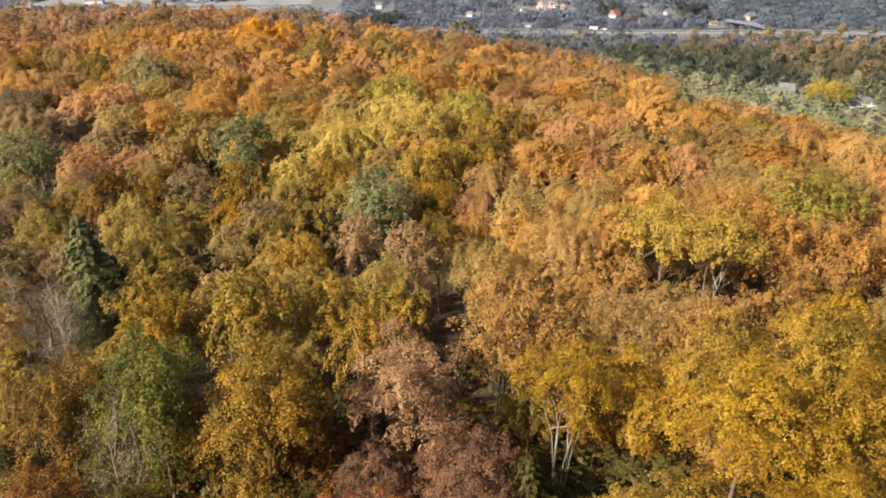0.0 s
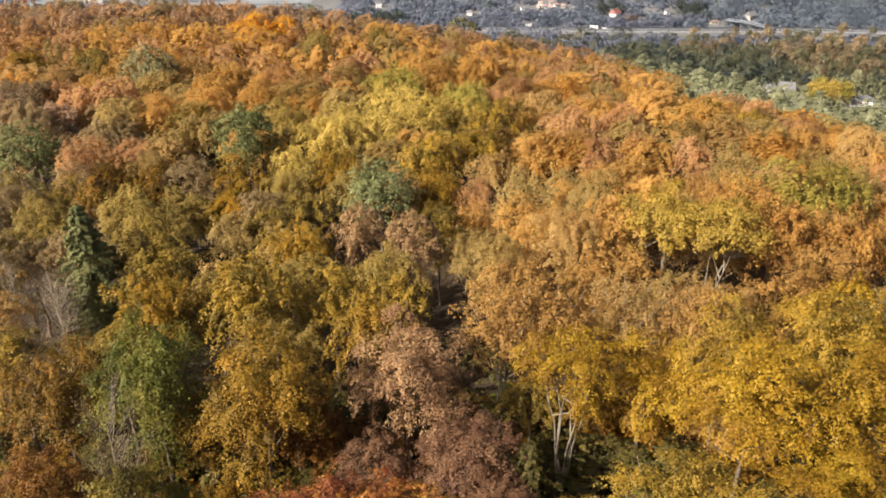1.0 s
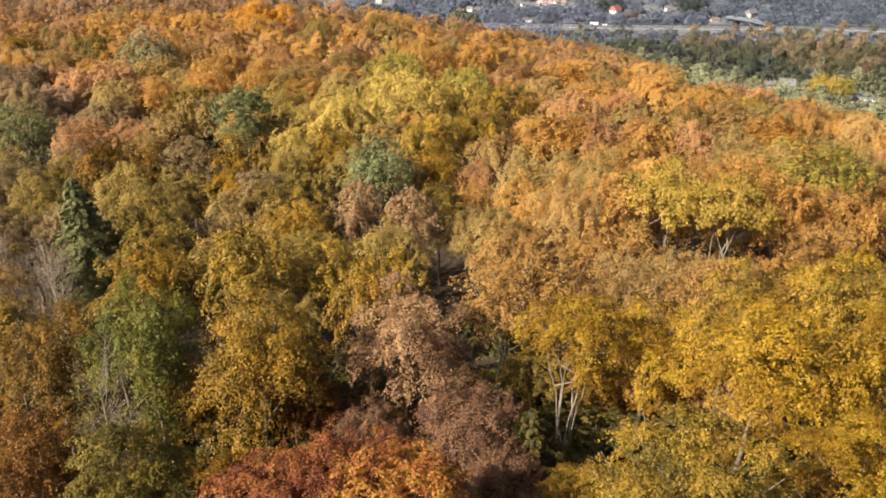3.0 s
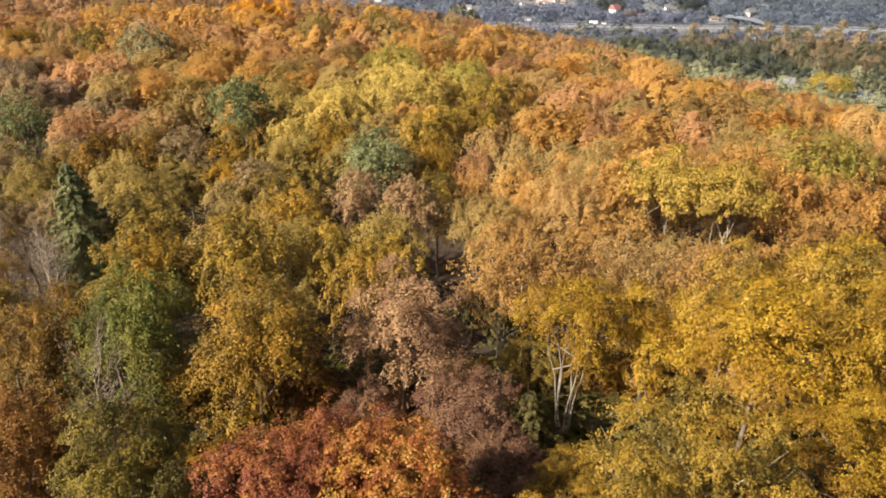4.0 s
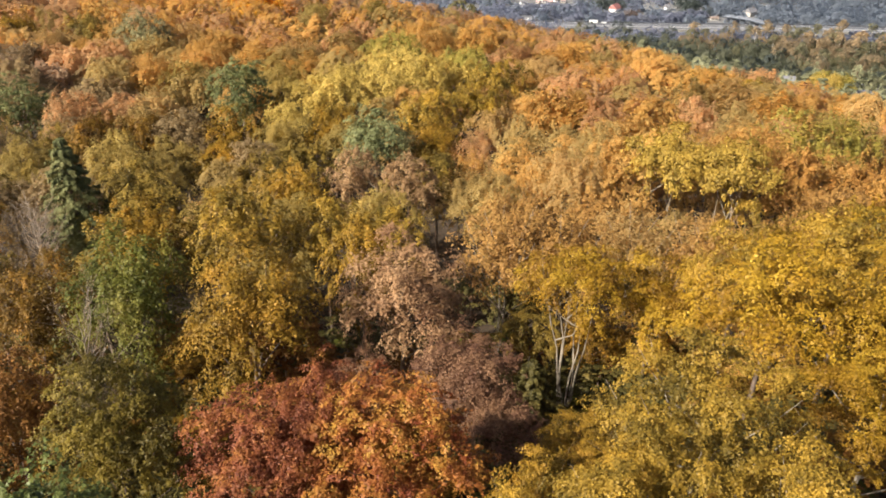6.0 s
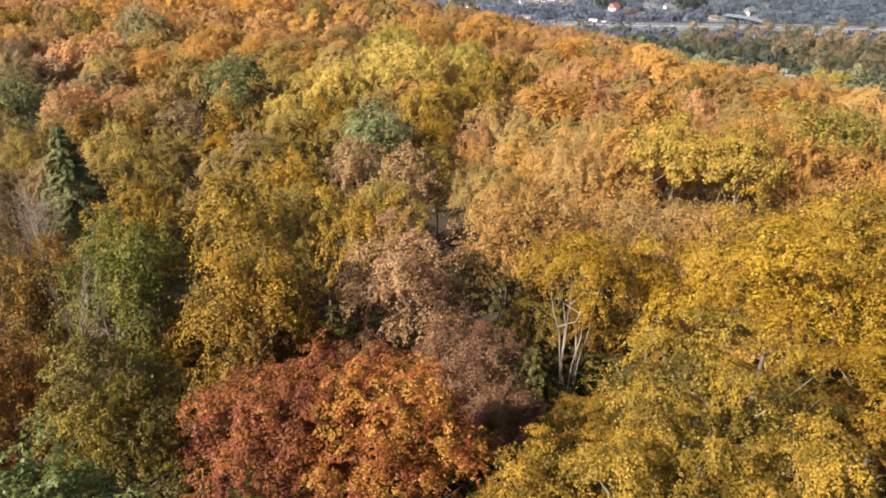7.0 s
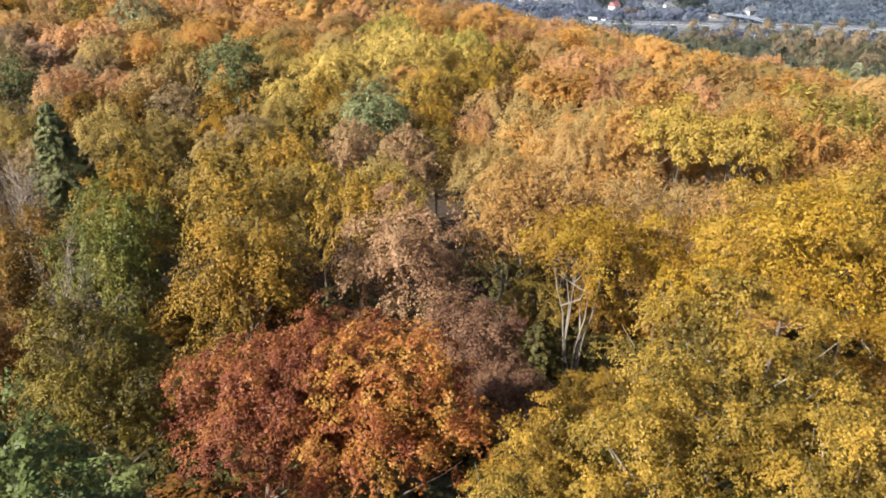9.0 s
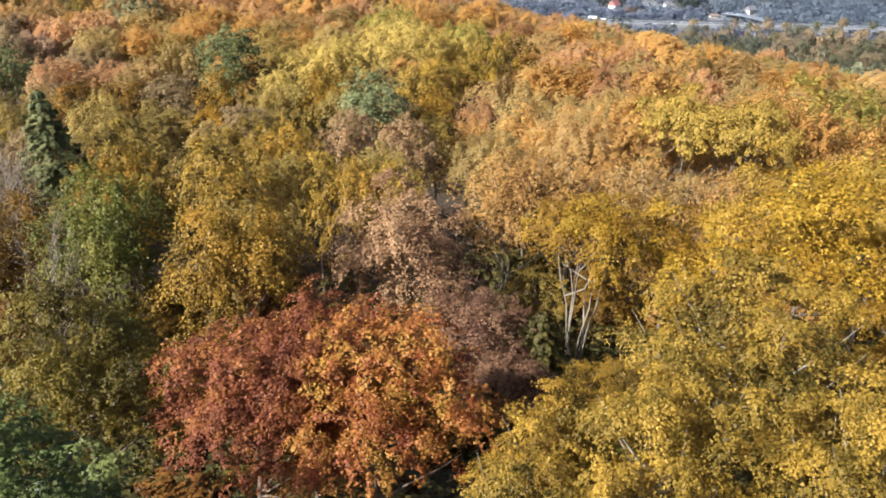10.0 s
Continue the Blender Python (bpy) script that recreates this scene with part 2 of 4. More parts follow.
def canopy(x, y):
    """The height of the tree tops on the hill."""
    c = -14 + 34 * np.exp(-np.maximum(y, -10) / 115) + 8 * np.exp(-((x - 24) ** 2 + (y - 42) ** 2) / 450)
    c = c - 0.21 * soft((y - 175) * 0.8 + (x - 66) * 0.9, 12)
    c = c - 0.022 * soft(y - 260, 20) * (0.5 - 0.5 * np.tanh((x + 20) / 40))
    return c - 0.6 * soft(y - (405 + 35 * np.tanh(x / 60 + 0.6)), 15)


def land(x, y):
    """The height of the ground: the wooded hill, the valley floor and the slopes beyond it."""
    x, y = np.asarray(x, float), np.asarray(y, float)
    hill = canopy(x, y) - 19
    z = VALLEY + soft(hill - VALLEY, 5)
    rise = 1 / (1 + np.exp(-(x - 60) / 110))
    z = z + 0.22 * rise * soft(y - 940, 30) * np.exp(-np.maximum(y - 1400, 0) / 900)
    return z + 0.10 * soft(y - 1900, 200) * np.exp(-np.maximum(y - 2600, 0) / 1500)


def mesh_from(name, verts, quads):
    me = bpy.data.meshes.new(name)
    me.vertices.add(len(verts))
    me.vertices.foreach_set("co", np.asarray(verts, np.float32).ravel())
    quads = np.asarray(quads, np.int32)
    me.loops.add(quads.size)
    me.loops.foreach_set("vertex_index", quads.ravel())
    me.polygons.add(len(quads))
    me.polygons.foreach_set("loop_start", np.arange(0, quads.size, quads.shape[1], dtype=np.int32))
    me.update(calc_edges=True)
    me.validate()
    return me


def smooth_mesh(name, verts, quads):
    me = mesh_from(name, verts, quads)
    me.polygons.foreach_set("use_smooth", [True] * len(me.polygons))
    return me


def grid_axis(lo, near_lo, near_hi, hi, step, n):
    a = near_lo - (near_lo - lo) * np.linspace(1, 0, n, endpoint=False) ** 2
    b = np.arange(near_lo, near_hi, step)
    c = near_hi + (hi - near_hi) * np.linspace(0, 1, n) ** 2
    return np.concatenate([a, b, c])


gx, gy = grid_axis(-4000, -260, 460, 4000, 9, 30), grid_axis(-900, -60, 1150, 4600, 9, 30)
mx, my = np.meshgrid(gx, gy)
mz = land(mx, my)
ids = np.arange(mx.size).reshape(mx.shape)
quads = np.stack([ids[:-1, :-1], ids[:-1, 1:], ids[1:, 1:], ids[1:, :-1]], -1).reshape(-1, 4)
ground = new("ground", mesh_from("ground", np.stack([mx, my, mz], -1).reshape(-1, 3), quads))
ground.data.materials.append(ground_material())
ground.data.polygons.foreach_set("use_smooth", [True] * len(ground.data.polygons))
tagged(ground, "leaf-strewn brown woodland floor falling to a pale valley", "ground", kind="structure")


# ---- trees ----
def part(name, me, material, parent, label=""):
    ob = new(name, me)
    me.materials.append(material)
    ob.parent = parent
    if label:
        ob["label"] = label
    return ob


def tube(points, radii, sides=6):
    """A tapered limb along points: its corners and faces."""
    p, verts = np.asarray(points, float), []
    for i in range(len(p)):
        d = p[min(i + 1, len(p) - 1)] - p[max(i - 1, 0)]
        d = d / np.linalg.norm(d)
        u = np.cross(d, (0.31, 0.95, 0.05))
        u = u / np.linalg.norm(u)
        v = np.cross(d, u)
        for k in range(sides):
            a = 2 * math.pi * k / sides
            verts.append(p[i] + radii[i] * (math.cos(a) * u + math.sin(a) * v))
    faces = [(i * sides + k, i * sides + (k + 1) % sides, (i + 1) * sides + (k + 1) % sides, (i + 1) * sides + k)
             for i in range(len(p) - 1) for k in range(sides)]
    return verts, faces


def tubes(name, limbs, sides=6):
    verts, faces = [], []
    for points, radii in limbs:
        v, f = tube(points, radii, sides)
        faces += [tuple(i + len(verts) for i in q) for q in f]
        verts += v
    me = mesh_from(name, verts, faces)
    me.polygons.foreach_set("use_smooth", [True] * len(me.polygons))
    return me


def leaf_blades(rng, at, size, facing, along, up=0.4, loose=0.45, slim=0.62):
    """One small pointed leaf at each place, which faces facing and points along: corners, three a leaf."""
    n = len(at)
    normal = rng.normal(size=(n, 3)) * loose + facing + np.array((0, 0, up))
    normal /= np.linalg.norm(normal, axis=1, keepdims=True)
    along = along + rng.normal(size=(n, 3)) * 0.45
    side = np.cross(normal, along)
    side /= np.linalg.norm(side, axis=1, keepdims=True) + 1e-6
    along = np.cross(side, normal)
    s = (size * rng.uniform(0.6, 1.4, n))[:, None]
    w = s * slim * rng.uniform(0.35, 0.65, (n, 1))
    return np.stack([at - along * s * 0.4 - side * w, at - along * s * rng.uniform(0.1, 0.5, (n, 1)) + side * w, at + along * s * 0.7], 1).reshape(-1, 3)


def threes(corners):
    return np.arange(len(corners)).reshape(-1, 3)


# Side of sun and camera; leaves turned here look evenly lit in view
SUN_VIEWWARD = np.array((-0.42, -0.40, 0.62))


def tufts(rng, base, out, reach, per, size, droop, loose, slim, keep=0.35, up=0.25, sun_viewward=0.0, length=1.25):
    """Sprays of leaves: each is a small drooping mound of that reach round its base, which faces out; the leaves turn
    up and to the side of sun and camera, fitted to the view to even their shade. Gives leaf corners.
    """
    n = len(base)
    away = out * (1, 1, 0.3) + rng.normal(size=(n, 3)) * (0.45, 0.45, 0.15) - np.array((0, 0, 0.6 * droop))
    away /= np.linalg.norm(away, axis=1, keepdims=True)
    q = rng.normal(size=(n, per, 3))
    q /= np.linalg.norm(q, axis=2, keepdims=True)
    facing = np.einsum("nkj,nj->nk", q, out)
    q -= np.where(facing < -0.2, 2 * facing, 0)[..., None] * out[:, None]
    side = np.sqrt(np.maximum(1 - facing ** 2, 0))
    stretch = np.einsum("nkj,nj->nk", q, away)
    tip = np.where(rng.random((n, per)) < 0.16, rng.uniform(1.1, 1.7, (n, per)), rng.uniform(0.5, 1.25, (n, per)))
    at = q * rng.uniform(0.45, 0.80, (n, per, 1)) + away[:, None] * (length * stretch * tip)[..., None]
    at[..., 2] -= droop * (0.30 * side ** 2 + 0.45 * np.maximum(stretch, 0) ** 2 * tip) * rng.uniform(0.5, 1.3, (n, per))
    at = base[:, None] + at * reach[:, None, None]
    normal = q * 0.60 + out[:, None] * keep + np.array((0, 0, up)) + sun_viewward * SUN_VIEWWARD
    along = away[:, None] * 1.4 + q * 0.35 - np.array((0, 0, 0.6 * droop)) * np.maximum(stretch, 0)[..., None]
    return leaf_blades(rng, at.reshape(-1, 3), size, normal.reshape(-1, 3), along.reshape(-1, 3), up=0.0, loose=loose, slim=slim)


def crown_shape(rng, radius, low, high, lobes, leaves, size, droop=0.9, open_below=0.0, spray=0.17, lobe_size=0.36, per=60, loose=0.28, dome=0.4, slim=0.9, inner=0.12, up=0.25, sun_viewward=0.0, flat=0.85, stretch=1.25):
    """A broad-leaved crown: boughs end in lobes, and the lobes bear drooping sprays. Gives leaf corners and the lobes' middles."""
    mid, half = (low + high) / 2, (high - low) / 2
    centres = []
    while len(centres) < lobes:
        d = rng.normal(size=3)
        d /= np.linalg.norm(d)
        if d[2] < -0.45 + open_below * 0.9 and rng.random() < 0.85:
            continue
        k = rng.uniform(0.50, 0.90) if len(centres) > lobes * 0.25 else rng.uniform(0.10, 0.45)
        c = np.array((d[0] * radius * k, d[1] * radius * k, mid + d[2] * half * k * 1.02))
        if all(np.linalg.norm((c - o) / (1, 1, 1.2)) > radius * 0.36 for o in centres) or rng.random() < 0.02:
            centres.append(c)
    centres = np.array(centres)
    lobe_r = radius * lobe_size * rng.uniform(0.45, 1.35, lobes)
    n = leaves // per
    which = rng.choice(lobes, n, p=lobe_r ** 2 / np.sum(lobe_r ** 2))
    away = centres[which] - np.array((0, 0, mid - half * 0.4))
    away /= np.linalg.norm(away, axis=1, keepdims=True) + 1e-6
    d = rng.normal(size=(n, 3)) * 0.75 + away * 0.6 + np.array((0, 0, 0.30))
    d /= np.linalg.norm(d, axis=1, keepdims=True)
    base = centres[which] + d * (lobe_r[which] * rng.uniform(0.6, 1.0, n))[:, None] * np.array((1, 1, flat))
    shell = rng.random(n) < dome
    skin = rng.normal(size=(n, 3)) * (1, 1, 0.9) + np.array((0, 0, 0.35))
    skin /= np.linalg.norm(skin, axis=1, keepdims=True)
    skin[:, 2] = np.where(skin[:, 2] < -0.4 + open_below * 0.3, -skin[:, 2], skin[:, 2])
    knobs = rng.normal(size=(14, 3)) + np.array((0, 0, 0.5))
    knobs /= np.linalg.norm(knobs, axis=1, keepdims=True)
    bump = 1 + np.sum(rng.uniform(-0.20, 0.26, 14) * np.maximum(skin @ knobs.T, 0) ** 9, 1)
    on_skin = np.array((0, 0, mid)) + skin * np.array((radius, radius, half)) * (0.80 * bump * rng.uniform(0.80, 1.08, n))[:, None]
    normal = skin / np.array((radius, radius, half))
    normal /= np.linalg.norm(normal, axis=1, keepdims=True)
    base = np.where(shell[:, None], on_skin, base)
    d = np.where(shell[:, None], normal, d)
    deep = (rng.random(n) < inner)[:, None]
    axis = np.array((0, 0, mid))
    base = np.where(deep, axis + (base - axis) * rng.uniform(0.3, 0.75, (n, 1)), base)
    out = d * 0.8 + away * 0.35 + np.array((0, 0, 0.2))
    out /= np.linalg.norm(out, axis=1, keepdims=True)
    corners = tufts(rng, base, out, radius * spray * rng.uniform(0.55, 1.35, n), per, size, droop, loose, slim, up=up, sun_viewward=sun_viewward, length=stretch)
    return (corners, threes(corners)), centres


def conifer_shape(rng, radius, low, high, leaves, size, tiers=13, ragged=0.25):
    """A conifer's crown: whorls of boughs that shorten towards the tip."""
    pts, outs = [], []
    per = leaves // (tiers * 9)
    for i in range(tiers):
        f = (i + 0.3) / tiers
        z = low + (high - low) * f
        reach = radius * (1 - f) ** 0.8 * rng.uniform(1 - ragged, 1 + ragged * 0.4) + 0.15
        for k in range(9):
            a = 2 * math.pi * (k + rng.uniform(-0.4, 0.4)) / 9
            s = np.sqrt(rng.uniform(0.02, 1, per))
            r = s * reach * rng.uniform(0.75, 1.1)
            w = rng.normal(size=per) * 0.11 * reach * (1.1 - s)
            o = np.array((math.cos(a), math.sin(a), 0))
            p = o * r[:, None] + np.array((-o[1], o[0], 0)) * w[:, None]
            p[:, 2] = z - 0.28 * r + rng.normal(size=per) * 0.12
            pts.append(p)
            outs.append(np.repeat(o[None], per, 0))
    at = np.concatenate(pts)
    outs = np.concatenate(outs)
    corners = leaf_blades(rng, at, size, outs * 1.1, outs - np.array((0, 0, 0.5)), up=0.3, loose=0.35)
    return corners, threes(corners)


def soft_crown(rng, radius, low, high, leaves, size, per=12, cone=0.0, lumps=0.30, tuft=0.16, loose=0.25, droop=0.6, slim=0.9, keep=0.35, up=0.3, inner=0.18, sun_viewward=0.0):
    """A crown seen from far off: loose tufts over an uneven dome (or a cone), some of them deep inside."""
    n = leaves // per
    u = rng.random(n) ** 0.8
    a = rng.uniform(0, 2 * math.pi, n)
    dome = (1 - u ** 2.6) ** 0.5 * (0.70 + 0.30 * np.minimum(u * 3.5, 1))
    prof = (1 - cone) * dome + cone * (1 - u) ** 0.75
    swell = np.zeros(n)
    for k in range(5):
        swell += np.sin(a * (2 + k) + rng.uniform(0, 6.28) + u * rng.uniform(-5, 5)) / 2.4
    reach = np.where(rng.random(n) < inner, rng.uniform(0.1, 0.65, n), rng.uniform(0.80, 1.0, n))
    ring = radius * prof * (1 + lumps * swell) * reach
    z = low + (high - low) * (u * (0.95 + 0.05 * swell) - 0.10 * (1 - reach) * (u > 0.5))
    ways = np.stack([np.cos(a), np.sin(a), np.zeros(n)], 1)
    base = ways * ring[:, None] + np.stack([np.zeros(n), np.zeros(n), z], 1)
    out = ways * (1.0 - 0.75 * u ** 2)[:, None] + np.array((0, 0, 0.15)) + (u ** 1.5)[:, None] * np.array((0, 0, 0.9))
    out /= np.linalg.norm(out, axis=1, keepdims=True)
    corners = tufts(rng, base, out, radius * tuft * rng.uniform(0.6, 1.35, n), per, size, droop, loose, slim, keep, up, sun_viewward)
    return corners, threes(corners)


RADIUS, HEIGHT = 4.5, 20.0


def broadleaf(name, seed, leaves, size, low=5.5, lobes=20, stems=1, boughs=8, droop=0.9, open_below=0.0, bark=None,
              lobe_size=0.35, spray=0.17, fan=90, dome=0.36, thick=0.21, own_limbs=False, loose=0.30, inner=0.12, up=0.25, sun_viewward=0.0, flat=0.85, stretch=1.25):
    """A broad-leaved tree 20 m high with a crown 9 m across: trunk, limbs and crown under an Empty at its foot."""
    rng = np.random.default_rng(seed)
    tree = new(name)
    foliage, centres = crown_shape(rng, RADIUS, low, HEIGHT - 0.4, lobes, leaves, size, droop, open_below, spray, lobe_size, fan, loose, dome, inner=inner, up=up, sun_viewward=sun_viewward, flat=flat, stretch=stretch)
    trunks, limbs = [], []
    fork = low * 0.75
    for k in range(stems):
        a = 2 * math.pi * k / stems + seed
        lean = 0.0 if stems == 1 else rng.uniform(1.2, 2.6)
        top = np.array((math.cos(a) * lean, math.sin(a) * lean, HEIGHT * 0.80))
        foot = np.array((math.cos(a), math.sin(a), 0)) * (0.25 if stems > 1 else 0)
        pts = [foot + (top - foot) * f + np.array((*rng.normal(size=2) * (0.10 if stems == 1 else 0.24) * (f > 0), 0)) for f in (0, 0.03, 0.2, 0.4, 0.6, 0.8, 1)]
        pts[0][2] -= 1.2
        w = thick if stems == 1 else thick * 0.75
        trunks.append((pts, [w * q for q in (1.7, 1.15, 1.0, 0.82, 0.6, 0.36, 0.12)]))
    order = np.argsort(-np.abs(centres[:, 0]) - np.abs(centres[:, 1]))[:boughs]
    for i in order:
        c = centres[i]
        z0 = min(max(fork, c[2] - 2.0 - rng.uniform(0.6, 3.2)), HEIGHT * 0.7)
        stem = trunks[int(rng.integers(stems))][0]
        zs = [p[2] for p in stem]
        foot = np.array([np.interp(z0, zs, [p[j] for p in stem]) for j in (0, 1)] + [z0])
        bend = foot * 0.45 + c * 0.55 + np.array((0, 0, -0.5)) + rng.normal(size=3) * 0.25
        limbs.append(([foot, foot * 0.75 + bend * 0.25 + rng.normal(size=3) * 0.08, bend, c, c + (c - bend) * 0.5 + np.array((0, 0, 0.3))],
                      [0.095, 0.08, 0.06, 0.035, 0.012]))
    bark = bark or BARK_GREY
    if own_limbs:
        for t in trunks:
            part("trunk", tubes("trunk", [t], 8), bark, tree)
        for t in limbs:
            part("limb", tubes("limb", [t], 5), bark, tree)
    else:
        part("trunk", tubes("trunk", trunks + limbs, 5), bark, tree)
    part("crown", smooth_mesh("crown", *foliage), LEAVES["gold"], tree)
    return tree


def bare_tree(name, seed, leaves=1600, twigs=260):
    """A tree that has shed its leaves: a trunk, limbs and a fan of fine twigs, with a few leaves left."""
    rng = np.random.default_rng(seed)
    tree = new(name)
    pts = [np.array((*rng.normal(size=2) * 0.12, z)) for z in (-1.2, 0.5, 5, 9, 13, 16.5, 19)]
    part("trunk", tubes("trunk", [(pts, [0.30, 0.22, 0.18, 0.14, 0.10, 0.06, 0.02])], 6), BARK_GREY, tree)
    fans, tips = [], []
    for k in range(24):
        a, z = rng.uniform(0, 6.28), rng.uniform(6, 16)
        foot = np.array((0, 0, z))
        reach = rng.uniform(1.8, 4.2) * (1.15 - z / 26)
        end = np.array((math.cos(a) * reach, math.sin(a) * reach, min(z + rng.uniform(2.5, 5.5), HEIGHT)))
        bend = (foot + end) / 2 + np.array((math.cos(a) * 0.4, math.sin(a) * 0.4, -0.4))
        fans.append(([foot, bend, end], [0.07, 0.045, 0.012]))
        for j in range(twigs // 24 + 4):
            f = rng.uniform(0.25, 1)
            b = foot + (end - foot) * f
            d = rng.normal(size=3) * (0.6, 0.6, 0.35) + np.array((math.cos(a) * 0.5, math.sin(a) * 0.5, 0.9))
            e = b + d * rng.uniform(0.7, 1.6)
            fans.append(([b, (b + e) / 2 + rng.normal(size=3) * 0.08, e], [0.025, 0.017, 0.008]))
            tips.append(e)
    part("twig_fan", tubes("twig_fan", fans, 3), TWIG_GREY, tree)
    tips = np.array(tips)
    at = tips[rng.integers(len(tips), size=leaves)] + rng.normal(size=(leaves, 3)) * 0.4
    corners = leaf_blades(rng, at, 0.18, np.zeros((leaves, 3)), np.zeros((leaves, 3)), up=0.8)
    part("crown", smooth_mesh("crown", corners, threes(corners)), LEAVES["grey_brown"], tree)
    return tree


def conifer(name, seed, leaves, size, low, tiers, ragged, needles):
    rng = np.random.default_rng(seed)
    tree = new(name)
    pts = [np.array((0, 0, z)) for z in (-1.2, 6, 13, 19)]
    part("trunk", tubes("trunk", [(pts, [0.30, 0.21, 0.13, 0.03])], 6), BARK_BROWN, tree)
    if needles == "pine":
        foliage = soft_crown(rng, RADIUS, low, HEIGHT, leaves, size, per=14, cone=0.6, lumps=0.30, tuft=0.13, sun_viewward=0.5)
    else:
        foliage = conifer_shape(rng, RADIUS, low, HEIGHT, leaves, size, tiers, ragged)
    part("crown", smooth_mesh("crown", *foliage), LEAVES[needles], tree)
    return tree


def shrub(seed):
    """An understorey bush, drawn 20 units high like the trees and set low."""
    rng = np.random.default_rng(seed)
    bush = new("shrub")
    foliage, centres = crown_shape(rng, RADIUS, 3.0, HEIGHT, 12, 480, 0.75, 0.6, 0.0, 0.24, 0.42, 24)
    stems = [([np.array((0.3 * math.cos(a), 0.3 * math.sin(a), -3.0)), c * (0.5, 0.5, 0.6), c], [0.12, 0.08, 0.02]) for a, c in zip(rng.uniform(0, 6.28, 6), centres)]
    part("stem", tubes("stem", stems, 4), BARK_BROWN, bush)
    part("crown", smooth_mesh("crown", *foliage), LEAVES["olive"], bush)
    return bush


PROTOS = {
    "front": [broadleaf("beech_tree", 11 + k, 44000, 0.125, low=6.5, lobes=32, droop=0.6, spray=0.10, fan=80, dome=0.36, lobe_size=0.32, bark=BARK_BROWN, own_limbs=True, loose=0.42) for k in range(3)],
    "front_open": [broadleaf("beech_tree", 21 + k, 36000, 0.125, low=7.0, lobes=30, droop=0.6, spray=0.11, fan=110, dome=0.04, lobe_size=0.30, own_limbs=True, loose=0.42, inner=0.06, flat=0.42, stretch=1.6, bark=BARK_GREY) for k in range(3)],
    "near": [broadleaf("beech_tree", 15 + k, 24000, 0.155, low=7.0, lobes=28, droop=1.3, spray=0.14, fan=80, dome=0.22, stretch=1.8, bark=BARK_BROWN, own_limbs=True) for k in range(4)],
    "open": [broadleaf("beech_tree", 25 + k, 20000, 0.16, low=8.0, lobes=20, droop=0.6, spray=0.14, fan=80, dome=0.06, lobe_size=0.38, own_limbs=True, flat=0.45, stretch=1.6, bark=BARK_BROWN) for k in range(4)],
    "stems": [broadleaf("beech_tree", 31, 15000, 0.16, low=14.0, lobes=15, stems=6, boughs=9, open_below=0.6, dome=0.3, own_limbs=True, thick=0.15)],
    "umbrella": [broadleaf("beech_tree", 35, 13000, 0.21, low=12.5, lobes=16, stems=3, boughs=8, open_below=0.5, dome=0.35, fan=60, droop=0.35, thick=0.14)],
    "twiggy": [broadleaf("beech_tree", 191 + k, 9000, 0.19, low=9.0, lobes=26, stems=2, boughs=18, fan=40, droop=1.0, spray=0.14, dome=0.2, inner=0.2, thick=0.17, sun_viewward=0.2) for k in range(2)],
    "oak": [broadleaf("oak_tree", 41, 30000, 0.16, lobes=28, droop=0.3, spray=0.12, fan=90, own_limbs=True)],
    "next": [broadleaf("beech_tree", 141 + k, 10000, 0.225, low=8.5, lobes=26, boughs=6, bark=BARK_BROWN, fan=60, droop=1.6, spray=0.14, dome=0.4, sun_viewward=0.25) for k in range(5)],
    "shrub": [shrub(131 + k) for k in range(3)],
    "mid": [broadleaf("beech_tree", 51 + k, 7000, 0.265, low=7.5, lobes=24, boughs=5, bark=BARK_BROWN, fan=44, droop=2.0, spray=0.14, dome=0.45, sun_viewward=0.6, stretch=1.7) for k in range(6)],
    "mid_round": [broadleaf("maple_tree", 61 + k, 8000, 0.26, lobes=26, boughs=5, fan=36, droop=0.5, spray=0.15, dome=0.6) for k in range(2)],
    "slope": [broadleaf("beech_tree", 181 + k, 4800, 0.35, lobes=22, boughs=3, bark=BARK_BROWN, low=8.5, fan=30, droop=2.0, spray=0.14, dome=0.55, loose=0.2, inner=0.05, sun_viewward=0.9, stretch=1.7) for k in range(6)],
    "low": [broadleaf("young_beech_tree", 171 + k, 1600, 0.46, bark=BARK_BROWN, low=1.5, lobes=24, boughs=4, fan=32, droop=0.9, dome=0.5) for k in range(4)],
    "bare": [bare_tree("bare_tree", 71 + k) for k in range(2)],
    "spruce": [conifer("spruce_tree", 81, 24000, 0.27, 2.0, 19, 0.5, "spruce")],
    "pine": [conifer("pine_tree", 91 + k, 1500, 0.62, 2.5, 9, 0.45, "pine") for k in range(4)],
    "birch": [broadleaf("birch_tree", 101 + k, 1200, 0.8, low=6.0, lobes=16, boughs=4, bark=BARK_PALE, fan=20, dome=0.35, thick=0.30) for k in range(3)],
}
